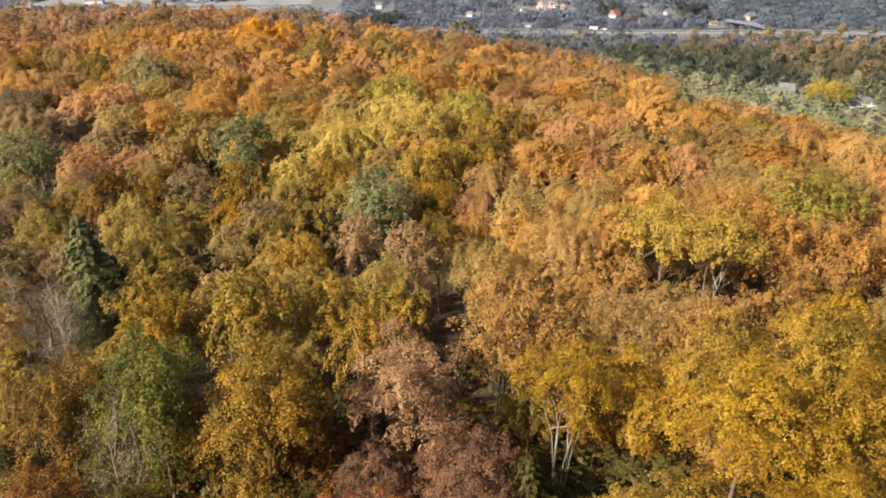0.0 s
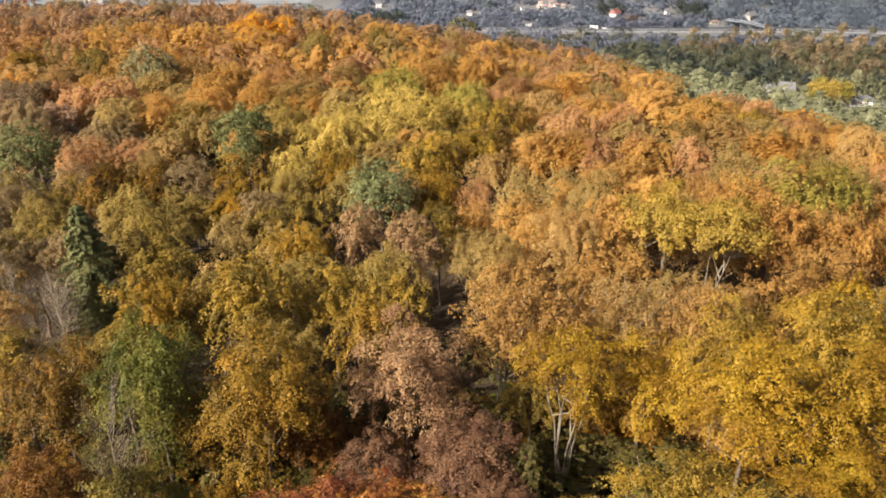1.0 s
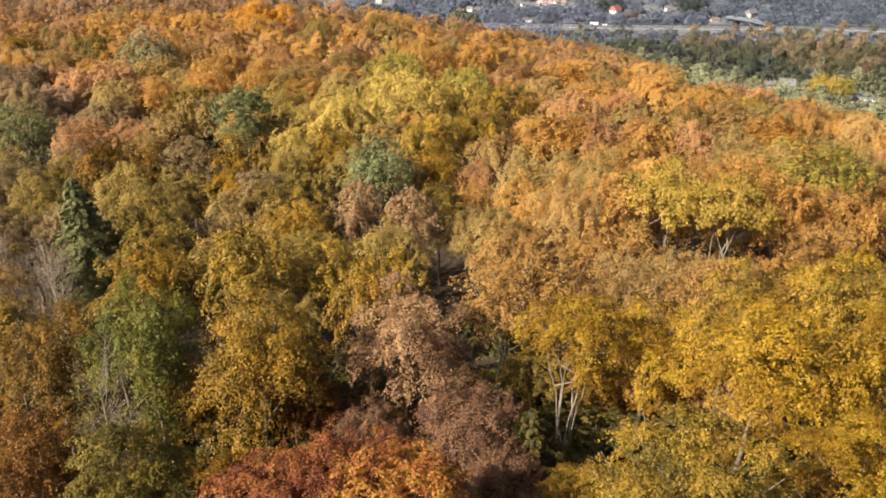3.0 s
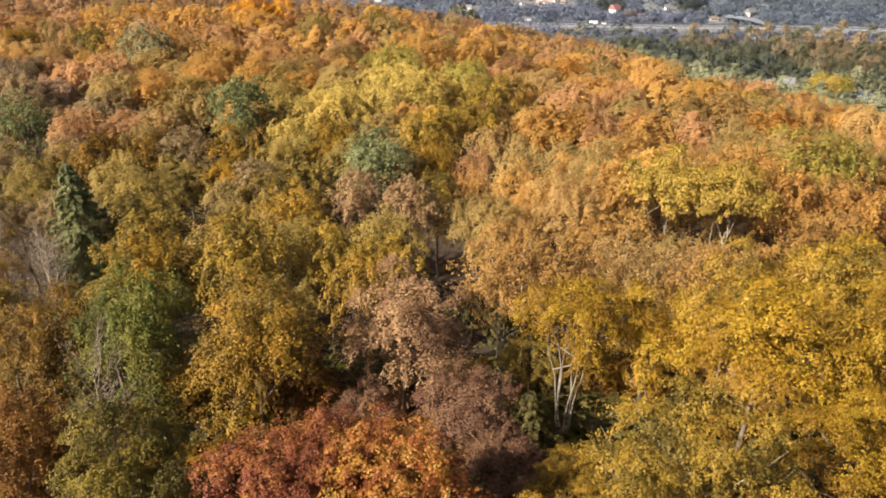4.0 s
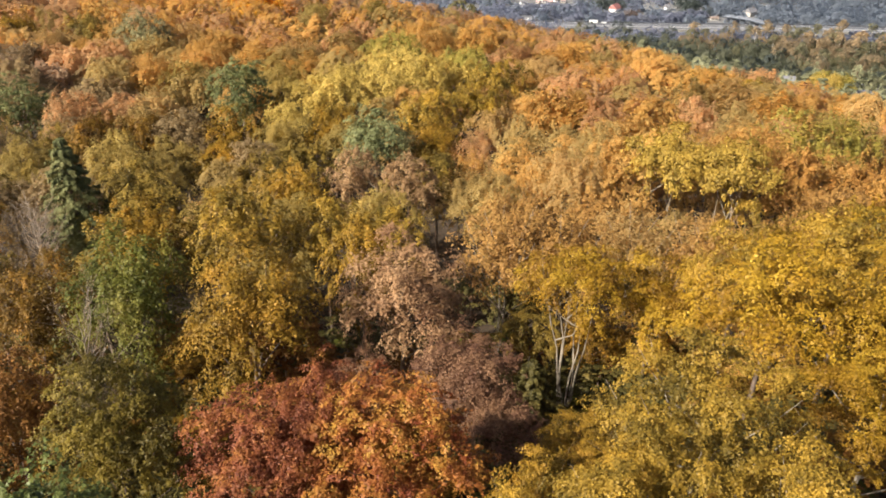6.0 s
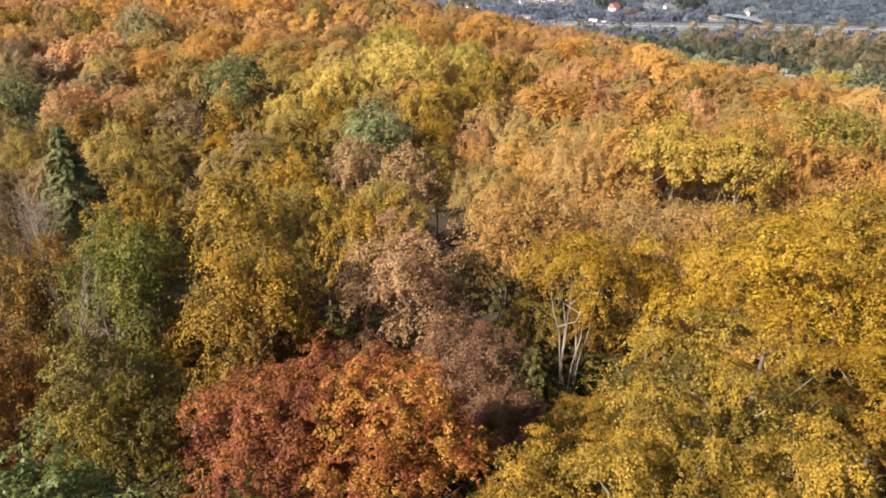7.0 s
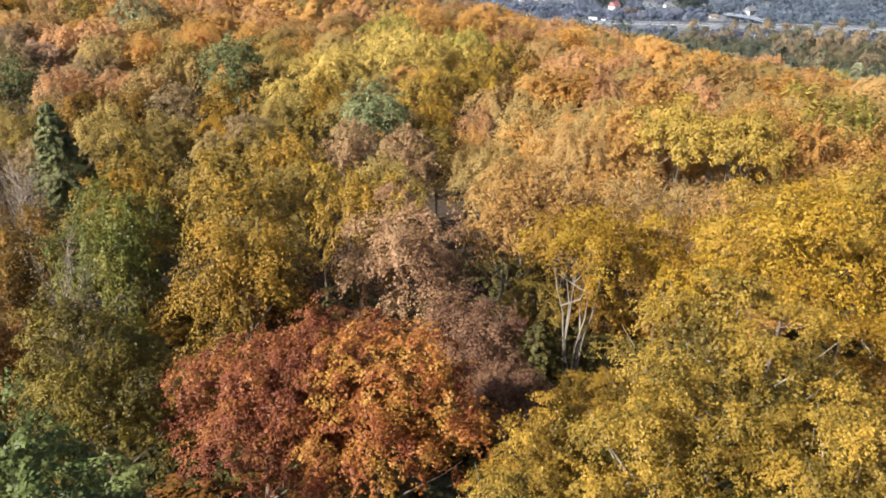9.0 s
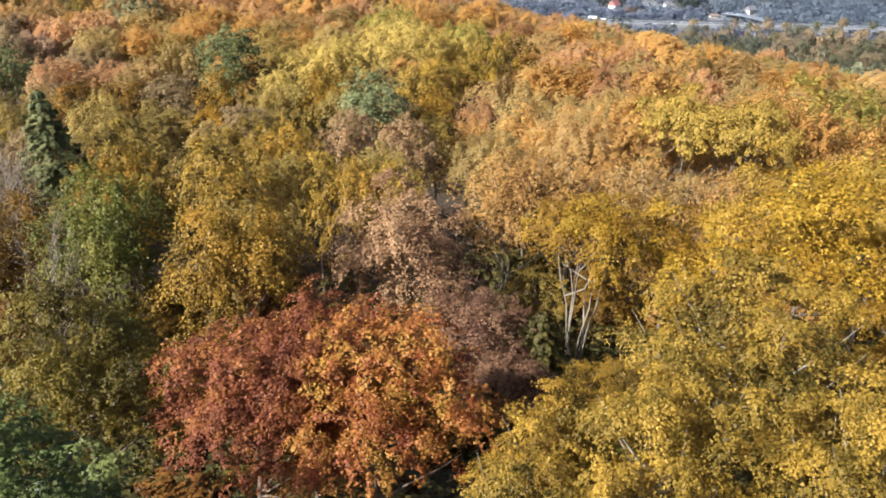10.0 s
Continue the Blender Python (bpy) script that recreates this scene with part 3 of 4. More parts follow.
NAMES = {"gold": "golden-yellow", "amber": "amber", "orange": "orange", "bright_orange": "bright orange", "rust": "rust-brown", "red": "dark red",
         "red_orange": "red and orange", "yellow": "bright yellow", "yellow_olive": "yellow and olive", "yellow_green": "yellow-green",
         "olive": "olive", "soft_yellow": "soft yellow", "russet": "russet", "dusty_pink": "dusty pinkish-brown", "pale_rust": "hazy rust-brown", "pale_gold": "hazy olive-gold", "dim_olive": "dull olive", "shade_green": "shade-darkened olive-green", "tawny": "tawny brown", "dark_rust": "dark rust-brown", "dusty_olive": "hazy olive", "olive_gold": "olive and gold", "olive_brown": "olive-brown", "oak_green": "grey-green", "green": "dark green", "leaf_green": "fresh green", "teal": "blue-green",
         "pale_green": "pale grey-green", "valley_haze_gold": "haze-tinted straw-yellow", "valley_haze_olive": "haze-tinted olive-grey", "pink": "pinkish tan", "purple_brown": "purple-brown", "tan": "hazy tan", "brown": "brown",
         "grey_brown": "grey-brown", "spruce": "dark green", "pine": "grey-green"}
KINDS = {"front": "beech tree with drooping sprays", "front_open": "beech tree with layered open sprays", "slope": "beech tree in the hill wood", "near": "beech tree with drooping sprays", "open": "beech tree with layered open sprays", "stems": "beech tree with several bare pale stems", "umbrella": "beech tree with a flat open crown on forked limbs", "twiggy": "beech tree with thin leaves and bare limbs", "oak": "oak tree with dense leaves",
         "next": "beech tree with hanging sprays on the slope", "shrub": "understorey bush in the shade of the trees", "mid": "beech tree on the wooded slope", "mid_round": "maple tree on the wooded slope", "low": "young beech tree under taller ones", "bare": "leafless tree with fine twigs",
         "birch": "birch with a pale trunk in the distance", "spruce": "spruce with layered boughs", "pine": "pine tree on the slope to the valley"}
used, planted = set(), []
pick = np.random.default_rng(5)


def plant(kind, x, y, top, radius, colour, variant=None, turn=None):
    """A tree at x, y whose tip is at the height top, with a crown of that radius."""
    protos = PROTOS[kind]
    ob = protos[int(pick.integers(len(protos))) if variant is None else variant % len(protos)]
    z = float(land(x, y))
    turn = pick.uniform(0, 6.28) if turn is None else turn
    m = Matrix.LocRotScale((x, y, z), Euler((0, 0, turn)), (radius / RADIUS, radius / RADIUS, max(top - z, 2) / HEIGHT))
    if ob.name in used:
        ob = copy_thing(ob, m)
    else:
        used.add(ob.name)
    ob.matrix_basis = m
    for child in ob.children:
        if child.name.startswith("crown"):
            child.material_slots[0].link = "OBJECT"
            child.material_slots[0].material = LEAVES[colour]
    planted.append((x, y, radius))
    tagged(ob, NAMES[colour] + " " + KINDS[kind], "bush" if kind == "shrub" else "tree", "bushes under the trees" if kind == "shrub" else "trees of the hill wood")
    return ob


# the trees nearest to the flight
plant("front", -11.4, 38.2, 12.4, 5.4, "red", 0)
plant("front", -3.8, 37.4, 14.0, 6.0, "red_orange", 1)
plant("front", -7.9, 38.6, 13.2, 3.9, "red", 2)
plant("front_open", 15.0, 34.0, 19.0, 5.2, "yellow_olive", 2)
plant("front_open", 10.2, 27.5, 17.8, 4.2, "yellow_olive", 3)
plant("front_open", 4.4, 25.5, 15.8, 3.8, "yellow_olive", 0)
plant("front_open", 18.5, 26.5, 16.8, 4.3, "yellow_olive", 1)
plant("oak", -18.2, 24.5, 17.6, 4.9, "oak_green", 0)
plant("front", -21.6, 39.0, 13.2, 4.9, "dim_olive", 2)
plant("bare", -29.0, 52.0, 10.0, 3.6, "grey_brown", 0)
plant("near", -17.0, 57.5, 11.8, 6.0, "olive_gold", 3)
plant("next", -8.2, 69.0, 8.8, 3.7, "olive_gold", 0)
plant("near", -28.5, 61.0, 11.4, 5.4, "leaf_green", 1)
plant("near", -38.0, 61.0, 9.0, 5.0, "olive_brown", 2)
plant("near", -32.5, 45.5, 9.6, 4.2, "dark_rust", 0)
plant("near", -3.8, 64.0, 9.2, 5.8, "pink", 1)
plant("near", 4.8, 50.2, 1.2, 3.6, "purple_brown")
plant("near", 2.2, 56.5, 3.2, 5.4, "purple_brown", 2)
plant("near", -6.8, 56.5, 1.6, 3.4, "purple_brown", 0)
plant("front", 5.6, 31.0, 13.4, 3.4, "olive_gold", 1)
plant("front_open", 13.5, 42.0, 6.6, 3.8, "olive_gold", 2)
plant("next", 9.4, 68.5, -1.6, 3.4, "olive")
plant("next", 15.2, 67.0, -1.2, 3.6, "olive_brown")
plant("front_open", 10.2, 44.0, 4.9, 3.0, "olive_gold", 2)
plant("stems", 12.0, 61.0, 8.6, 4.6, "gold", 0)
plant("open", 24.0, 48.0, 17.6, 5.2, "gold", 3)
plant("open", 32.5, 47.5, 17.0, 5.0, "gold", 0)
plant("open", 26.0, 59.0, 16.4, 3.4, "yellow_olive", 2)
plant("open", 35.5, 58.5, 15.0, 5.0, "yellow_olive", 3)
plant("front_open", 27.5, 38.0, 14.8, 4.6, "gold", 0)
plant("open", 19.5, 61.5, 9.5, 4.6, "gold", 1)
plant("next", 41.5, 69.0, 10.5, 5.0, "gold", 2)
plant("twiggy", 6.5, 74.5, 7.6, 5.4, "tawny", 3)
plant("twiggy", 13.0, 75.0, 7.0, 5.0, "tawny", 0)
plant("next", 9.5, 86.0, 3.8, 5.0, "tawny", 1)
plant("twiggy", 21.5, 79.0, 5.6, 5.4, "tan", 2)
plant("twiggy", 29.0, 76.5, 6.4, 4.8, "tawny", 3)
plant("next", -23.5, 79.5, 7.4, 5.8, "yellow_olive", 0)
plant("next", -34.5, 78.5, 6.0, 4.8, "olive_gold", 1)
plant("bare", -46.5, 80.0, 5.8, 4.4, "grey_brown", 1)
plant("bare", -54.0, 84.0, 5.0, 4.4, "grey_brown", 0)
plant("next", -14.0, 84.0, 4.4, 4.6, "yellow_olive", 2)
plant("next", -5.5, 83.0, 3.8, 4.2, "yellow_olive", 3)
# Shade-coloured young trees set where the camera would see bare floor
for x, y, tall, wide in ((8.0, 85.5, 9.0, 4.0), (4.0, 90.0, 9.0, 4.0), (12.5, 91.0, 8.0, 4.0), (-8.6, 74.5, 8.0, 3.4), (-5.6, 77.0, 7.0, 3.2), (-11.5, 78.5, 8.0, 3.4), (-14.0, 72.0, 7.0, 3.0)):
    plant("low", x, y, float(land(x, y)) + tall, wide, "shade_green")

# marked trees farther down the slope
plant("umbrella", 31.5, 101.5, 6.6, 5.4, "yellow")
plant("umbrella", 38.5, 97.0, 6.6, 5.3, "yellow")
plant("next", 25.0, 103.0, 5.0, 5.2, "amber")
plant("next", 49.5, 101.0, 4.8, 5.8, "russet")
plant("next", 58.5, 100.0, 4.0, 5.4, "russet")
plant("next", 17.0, 101.0, 3.4, 5.6, "tan")
plant("next", 46.5, 113.0, 3.6, 5.4, "russet")
plant("mid", 55.5, 118.0, 3.6, 7.4, "yellow_green")
plant("mid", 65.5, 121.0, 2.2, 6.2, "yellow_green")
plant("mid_round", -11.0, 124.0, 2.4, 6.2, "teal")
plant("next", -12.8, 108.0, 0.6, 4.6, "dusty_pink")
plant("next", -5.0, 104.0, 1.0, 4.8, "dusty_pink")
plant("mid", -1.0, 113.0, -1.2, 5.4, "olive")
plant("mid", 3.5, 104.5, -0.6, 5.0, "pale_gold")
plant("mid", 12.8, 122.0, 0.4, 5.4, "pale_gold")
plant("next", 0.8, 177.0, -2.8, 7.5, "soft_yellow")
plant("next", -11.5, 182.0, -2.4, 7.7, "soft_yellow")
plant("next", -21.5, 171.0, -2.4, 6.9, "soft_yellow")
plant("next", -27.0, 160.0, -2.8, 6.7, "soft_yellow")
plant("next", 7.0, 155.0, -2.4, 6.7, "yellow_olive")
plant("next", -1.8, 148.0, -2.2, 6.1, "yellow_olive")
plant("next", -29.5, 143.0, -3.2, 5.1, "soft_yellow")
plant("next", -12.0, 163.0, -2.0, 6.7, "soft_yellow")
plant("next", -4.5, 168.0, -0.6, 6.4, "soft_yellow")
plant("next", -20.0, 158.0, -1.2, 6.0, "soft_yellow")
plant("next", 13.5, 171.0, -2.2, 6.6, "yellow_olive")
plant("next", -36.0, 172.0, -2.6, 6.0, "dusty_olive")
plant("next", -13.0, 203.0, -3.8, 7.5, "yellow_green")
plant("next", 6.0, 190.0, -3.8, 6.5, "yellow_green")
plant("mid_round", -41.0, 156.0, 2.4, 6.8, "green")
plant("mid_round", -86.0, 154.0, -1.2, 7.0, "green")
plant("mid", -84.0, 226.0, -4.0, 9.0, "pale_green")
plant("next", -68.0, 290.0, -8.6, 8.0, "bright_orange")
plant("next", -57.5, 292.0, -10.4, 6.4, "bright_orange")
plant("next", 64.0, 187.0, -9.0, 7.0, "yellow_olive")
plant("next", 74.5, 184.0, -10.6, 6.6, "yellow_olive")
plant("next", -104.0, 236.0, -5.6, 6.6, "olive")
plant("next", -126.0, 238.0, -6.4, 6.2, "olive_gold")
plant("next", -40.0, 262.0, -8.4, 6.6, "dusty_olive")
plant("next", -22.0, 266.0, -8.8, 6.2, "olive")
plant("spruce", -50.2, 97.5, 6.4, 8.4, "spruce")
plant("spruce", 7.8, 54.2, 2.4, 5.4, "shade_green")
plant("next", -44.0, 104.0, 1.0, 5.0, "olive")
plant("birch", 7.0, 398.0, -33.0, 4.6, "pale_green")
plant("birch", 14.0, 402.0, -35.5, 4.4, "pale_green")
plant("mid_round", 38.6, 447.0, -59.5, 8.0, "teal")


planted += [(-41.0, 152.0, 15.0), (-11.0, 119.0, 13.5), (-86.0, 150.0, 14.0), (10.0, 134.0, 5.5)]

# ---- the wood between ----
def zone_colour(x, y, r):
    """Which colours grow where on the hill, fitted to the view; far ones carry haze."""
    side = x / max(y, 1)
    if 70 < y < 95 and side < 0.12:
        names = ("dusty_olive", "olive_gold", "tan", "dusty_olive", "olive")
    elif y < 95:
        if side > 0.12:
            names = ("gold", "gold", "amber", "yellow_olive") if y < 72 else ("tawny", "tan", "tawny", "pale_gold")
        elif side < -0.25:
            names = ("olive_brown", "dark_rust", "olive", "olive_brown", "olive_gold")
        else:
            names = ("olive_brown", "olive_gold", "olive", "dark_rust")
    elif y < 145:
        if side > 0.02:
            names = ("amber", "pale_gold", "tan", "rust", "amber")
        elif side < -0.38:
            names = ("brown", "olive_brown", "olive", "olive_brown", "dusty_olive")
        elif side < -0.22:
            names = ("brown", "dusty_olive", "pale_gold", "tan", "dusty_olive", "olive", "olive_gold")
        else:
            names = ("olive_gold", "dusty_olive", "tan", "dusty_olive", "olive")
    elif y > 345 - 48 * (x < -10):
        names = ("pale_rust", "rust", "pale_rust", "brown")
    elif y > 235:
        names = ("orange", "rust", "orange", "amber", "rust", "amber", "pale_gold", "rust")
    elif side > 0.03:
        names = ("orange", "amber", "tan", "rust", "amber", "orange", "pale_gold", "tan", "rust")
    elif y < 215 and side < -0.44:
        # Dim browns put a shadow at the far left into the colours
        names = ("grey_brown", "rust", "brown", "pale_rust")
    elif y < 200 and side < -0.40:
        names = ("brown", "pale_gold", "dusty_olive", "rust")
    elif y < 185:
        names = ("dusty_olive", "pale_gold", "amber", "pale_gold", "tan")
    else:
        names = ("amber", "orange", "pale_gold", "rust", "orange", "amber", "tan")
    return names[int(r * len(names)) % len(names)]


spots = np.random.default_rng(77)
rows_y, near_spots, far_spots = 16.0, [], []
while rows_y < 520:
    step = 7.8 if rows_y < 150 else 10.4
    reach = 0.62 * rows_y + 22
    for x in np.arange(-reach, min(reach, 260), step):
        px, py = x + spots.uniform(-0.42, 0.42) * step, rows_y + spots.uniform(-0.42, 0.42) * step
        fall = (py - 175) * 0.8 + (px - 66) * 0.9
        if canopy(px, py) - 19 < VALLEY + 6:
            continue
        (near_spots if py < 150 else far_spots).append((float(px), float(py), float(fall), float(spots.random()), float(spots.random()), float(spots.random())))
    rows_y += step

for px, py, fall, a, b, c in near_spots:
    if abs(px) > 0.56 * py + 17:
        continue
    if 3 < px < 15 and 40 < py < 61 or -15 < px < -8 and 47 < py < 68:
        continue
    r = 4.4 + 1.7 * a
    if any((px - x) ** 2 + (py - y) ** 2 < (0.55 * (r + q)) ** 2 for x, y, q in planted):
        continue
    top = float(canopy(px, py)) - 2.6 + 4.0 * b
    if py < 70:
        top -= 6.0
        if -24 < px < 0 and py < 62:
            continue
        if any((px - x) ** 2 + (py - y) ** 2 < (0.62 * (r + q)) ** 2 for x, y, q in planted):
            continue
    plant("bare" if py < 70 and c < 0.08 else "next" if py < 112 else ("mid_round" if c < 0.12 else "mid"), px, py, top, r, zone_colour(px, py, c))

# Unseen trees behind the camera, added and kept tall to shade the slope
rear_places = []
for by in np.arange(-34, 8, 7.8):
    for bx in np.arange(-60, 35, 8.2):
        px, py = float(bx + spots.uniform(-3, 3)), float(by + spots.uniform(-2.5, 2.5))
        a, b, c = spots.random(3)
        if not any((px - x) ** 2 + (py - y) ** 2 < (0.5 * (5 + q)) ** 2 for x, y, q in planted):
            rear_places.append((px, py, float(land(px, py)), (4.6 + 1.4 * a) / 5.2, (float(canopy(px, py)) - (5.0 if abs(px) < 14 else 0.5) + 3.0 * b - float(land(px, py))) / 20))

for by in np.arange(30, 76, 5.6):
    for bx in np.arange(-0.6 * by - 10, 0.6 * by + 10, 5.8):
        px, py = float(bx + spots.uniform(-2, 2)), float(by + spots.uniform(-2, 2))
        a, b, c = spots.random(3)
        if 3 < px < 15 and 38 < py < 62 or -15 < px < -9 and 46 < py < 57 or any((px - x) ** 2 + (py - y) ** 2 < 2.6 ** 2 for x, y, q in planted):
            continue
        plant("low", px, py, float(land(px, py)) + 4.0 + 3.5 * a, 2.9 + 1.2 * b, ("shade_green", "olive_brown", "shade_green", "shade_green", "dark_rust")[int(c * 5)])
        planted.pop()

for by in np.arange(18, 84, 5.2):
    for bx in np.arange(-0.6 * by - 12, 0.6 * by + 12, 5.2):
        px, py = float(bx + spots.uniform(-2.2, 2.2)), float(by + spots.uniform(-2.2, 2.2))
        a, b, c = spots.random(3)
        plant("shrub", px, py, float(land(px, py)) + 1.4 + 1.9 * a, 2.2 + 1.4 * b, ("shade_green", "olive_brown", "shade_green", "leaf_green")[int(c * 4)])
        planted.pop()


def woods(name, label, colour, places, shapes, category="wood"):
    """Trees too many to count, far off: one object."""
    rng = np.random.default_rng(len(places) + 3)
    blocks, faces, count = [], [], 0
    for x, y, z, wide, tall in places:
        s, q = shapes[int(rng.integers(len(shapes)))]
        faces.append(q + count)
        count += len(s)
        a = rng.uniform(0, 6.28)
        turn = np.array(((math.cos(a), -math.sin(a), 0), (math.sin(a), math.cos(a), 0), (0, 0, 1)))
        blocks.append(s @ turn.T * (wide, wide, tall) + (x, y, z))
    if not blocks:
        return
    ob = new(name, smooth_mesh(name, np.concatenate(blocks), np.concatenate(faces)))
    ob.data.materials.append(LEAVES[colour])
    tagged(ob, label, category, kind="stuff")


shape_rng = np.random.default_rng(9)
FAR_SHAPES = [soft_crown(shape_rng, 5.2, 7.5, 20.0, 1300, 0.60, per=20, lumps=0.30, tuft=0.14, droop=2.0, sun_viewward=1.1, loose=0.16, inner=0.05) for k in range(7)]
# Valley crowns kept low and closed to flatten shade, as haze would
VALLEY_SHAPES = [soft_crown(shape_rng, 5.4, 1.0, 12.0 + 1.5 * (k % 3), 860, 0.80, per=18, lumps=0.22, tuft=0.15, loose=0.2, cone=0.2, droop=1.8, sun_viewward=1.3, inner=0.02) for k in range(8)]
BARE_SHAPES = [soft_crown(shape_rng, 5.4, 0.5, 8.5 + 1.5 * (k % 3), 280, 1.1, per=10, lumps=0.25, tuft=0.18, loose=0.15, cone=0.2, droop=1.6, keep=0.2, up=0.1, sun_viewward=1.4, inner=0.0) for k in range(8)]
SCRUB_SHAPES = [soft_crown(shape_rng, 6.0, 0.0, 6.0, 64, 2.1, per=8, lumps=0.3, tuft=0.2, loose=0.25, droop=1.2, keep=0.1, up=0.4, sun_viewward=1.8, inner=0.0) for k in range(4)]
PINE_SHAPES = [soft_crown(shape_rng, 4.0, 2.5, 18.0 + k, 400, 0.85, per=10, cone=0.6, lumps=0.3, tuft=0.15, loose=0.2, sun_viewward=0.6) for k in range(5)]

far_places = {}
woods("wood_behind", "unseen olive-brown wood behind the camera, added for its shade", "olive_brown", rear_places, FAR_SHAPES)
pines = 0
for px, py, fall, a, b, c in far_spots:
    if abs(px) > 0.555 * py + 14:
        continue
    r = 5.4 + 2.0 * a
    if any((px - x) ** 2 + (py - y) ** 2 < (0.6 * (r + q)) ** 2 for x, y, q in planted if abs(px - x) < 15):
        continue
    if (fall > 190 or py > 410) and b < 0.5:
        continue
    z = float(land(px, py))
    if px > 84 + 10 * math.sin(py * 0.045) and py > 215 and fall > 75 or py > 440 and px > -40:
        if pines < 90 and 95 < px < 190 and 230 < py < 420:
            pines += 1
            plant("pine", px, py, z + 11 + 9 * b, 4.0 + 1.5 * a, "pine")
            planted.pop()
            continue
        colour = "pine"
    else:
        colour = zone_colour(px, py, c)
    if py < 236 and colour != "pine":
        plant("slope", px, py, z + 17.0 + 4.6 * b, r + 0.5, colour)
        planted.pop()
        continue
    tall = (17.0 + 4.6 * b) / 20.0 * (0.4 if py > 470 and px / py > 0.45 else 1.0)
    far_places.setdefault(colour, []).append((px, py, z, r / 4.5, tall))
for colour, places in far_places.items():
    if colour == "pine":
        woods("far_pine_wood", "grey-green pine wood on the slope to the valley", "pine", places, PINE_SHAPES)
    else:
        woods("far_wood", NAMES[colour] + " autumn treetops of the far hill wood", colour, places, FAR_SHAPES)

# ---- the valley woods ----
HIGHWAY = [(-420, 850), (-150, 852), (20, 848), (140, 842), (187, 838), (245, 835), (385, 830), (449, 823), (620, 775), (900, 665)]


def highway_y(x):
    return float(np.interp(x, [p[0] for p in HIGHWAY], [p[1] for p in HIGHWAY]))


HOUSES = [(192, 909), (211, 890), (92, 940), (110, 942), (117, 946), (124, 943), (131, 951), (139, 946), (114, 958), (127, 962), (251, 912), (30, 922),
          (-76, 966), (277, 624), (309, 579), (258, 632), (90, 872), (337, 890), (292, 872), (235, 925)]
valley_places, scrub_places = {}, {}
vr = np.random.default_rng(21)
y = 520.0
while y < 1130:
    step = 10.8 if y < 900 else 13.2
    for x in np.arange(-0.62 * y - 10, 0.62 * y + 10, step):
        px, py = x + vr.uniform(-0.45, 0.45) * step, y + vr.uniform(-0.45, 0.45) * step
        gap = py - highway_y(px)
        u, v, w = vr.random(3)
        if abs(px) > 0.57 * py or canopy(px, py) - 19 > VALLEY + 6 or -21 < gap < 19 or (-42 < gap < 0 and u < 0.45):
            continue
        if py < np.interp(px / py, (-0.55, -0.3, 0.0, 0.15, 0.25, 0.35, 0.57), (870, 870, 760, 660, 570, 520, 520)):
            continue
        if any(abs(px - hx) < 12 and -22 < py - hy < 10 for hx, hy in HOUSES) or (abs(px - 311) < 17 and -60 < py - 579 < 10):
            continue
        tall, wide = 0.75 + 0.4 * v, 1.0 + 0.5 * w
        if 0.45 < px / py < 0.58 and py < 584:
            tall *= 0.35
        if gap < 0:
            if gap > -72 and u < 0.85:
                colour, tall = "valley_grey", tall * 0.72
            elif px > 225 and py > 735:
                colour = "valley_haze_gold" if u < 0.7 else "valley_haze_olive"
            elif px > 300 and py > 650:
                colour = "valley_haze_olive" if u < 0.6 else "valley_haze_gold"
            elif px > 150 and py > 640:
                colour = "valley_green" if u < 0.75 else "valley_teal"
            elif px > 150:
                colour = "valley_haze_olive" if u < 0.35 else "pine"
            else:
                colour = "valley_grey" if u < 0.75 else ("valley_green" if u < 0.88 else "valley_haze_olive")
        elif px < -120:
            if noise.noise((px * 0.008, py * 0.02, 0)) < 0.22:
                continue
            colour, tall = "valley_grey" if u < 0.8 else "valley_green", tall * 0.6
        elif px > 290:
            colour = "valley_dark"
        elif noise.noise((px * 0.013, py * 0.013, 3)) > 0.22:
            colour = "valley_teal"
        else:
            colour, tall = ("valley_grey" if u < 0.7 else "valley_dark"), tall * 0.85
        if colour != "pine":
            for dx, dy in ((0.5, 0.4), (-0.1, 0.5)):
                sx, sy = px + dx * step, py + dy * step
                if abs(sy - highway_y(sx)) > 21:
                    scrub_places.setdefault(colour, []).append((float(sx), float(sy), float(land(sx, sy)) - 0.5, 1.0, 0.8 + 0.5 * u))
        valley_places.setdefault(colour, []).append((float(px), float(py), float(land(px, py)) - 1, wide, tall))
    y += step
for k in range(8):
    plant("mid_round", 271 + 4.0 * k + float(vr.uniform(-2, 2)), 572 + 9 * (k % 2) + float(vr.uniform(-2, 2)), VALLEY + 26 + 5 * float(vr.random()) - 0.6 * abs(k - 3.5) ** 1.6, 6.6, "soft_yellow" if k % 3 else "yellow_green")
for k in range(44):
    bx, by = float(vr.uniform(235, 470)), float(vr.uniform(690, 800))
    if highway_y(bx) - by > 30 and bx < 0.56 * by:
        plant("birch", bx, by, VALLEY + 16 + 6 * float(vr.random()), float(vr.uniform(3.8, 5.4)), "valley_haze_gold" if vr.random() < 0.7 else "valley_haze_olive")
for k in range(22):
    tx = 14 + 5.2 * k + float(vr.uniform(-2, 2))
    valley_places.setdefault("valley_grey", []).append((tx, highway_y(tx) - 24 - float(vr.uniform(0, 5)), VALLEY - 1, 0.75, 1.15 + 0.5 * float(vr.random())))
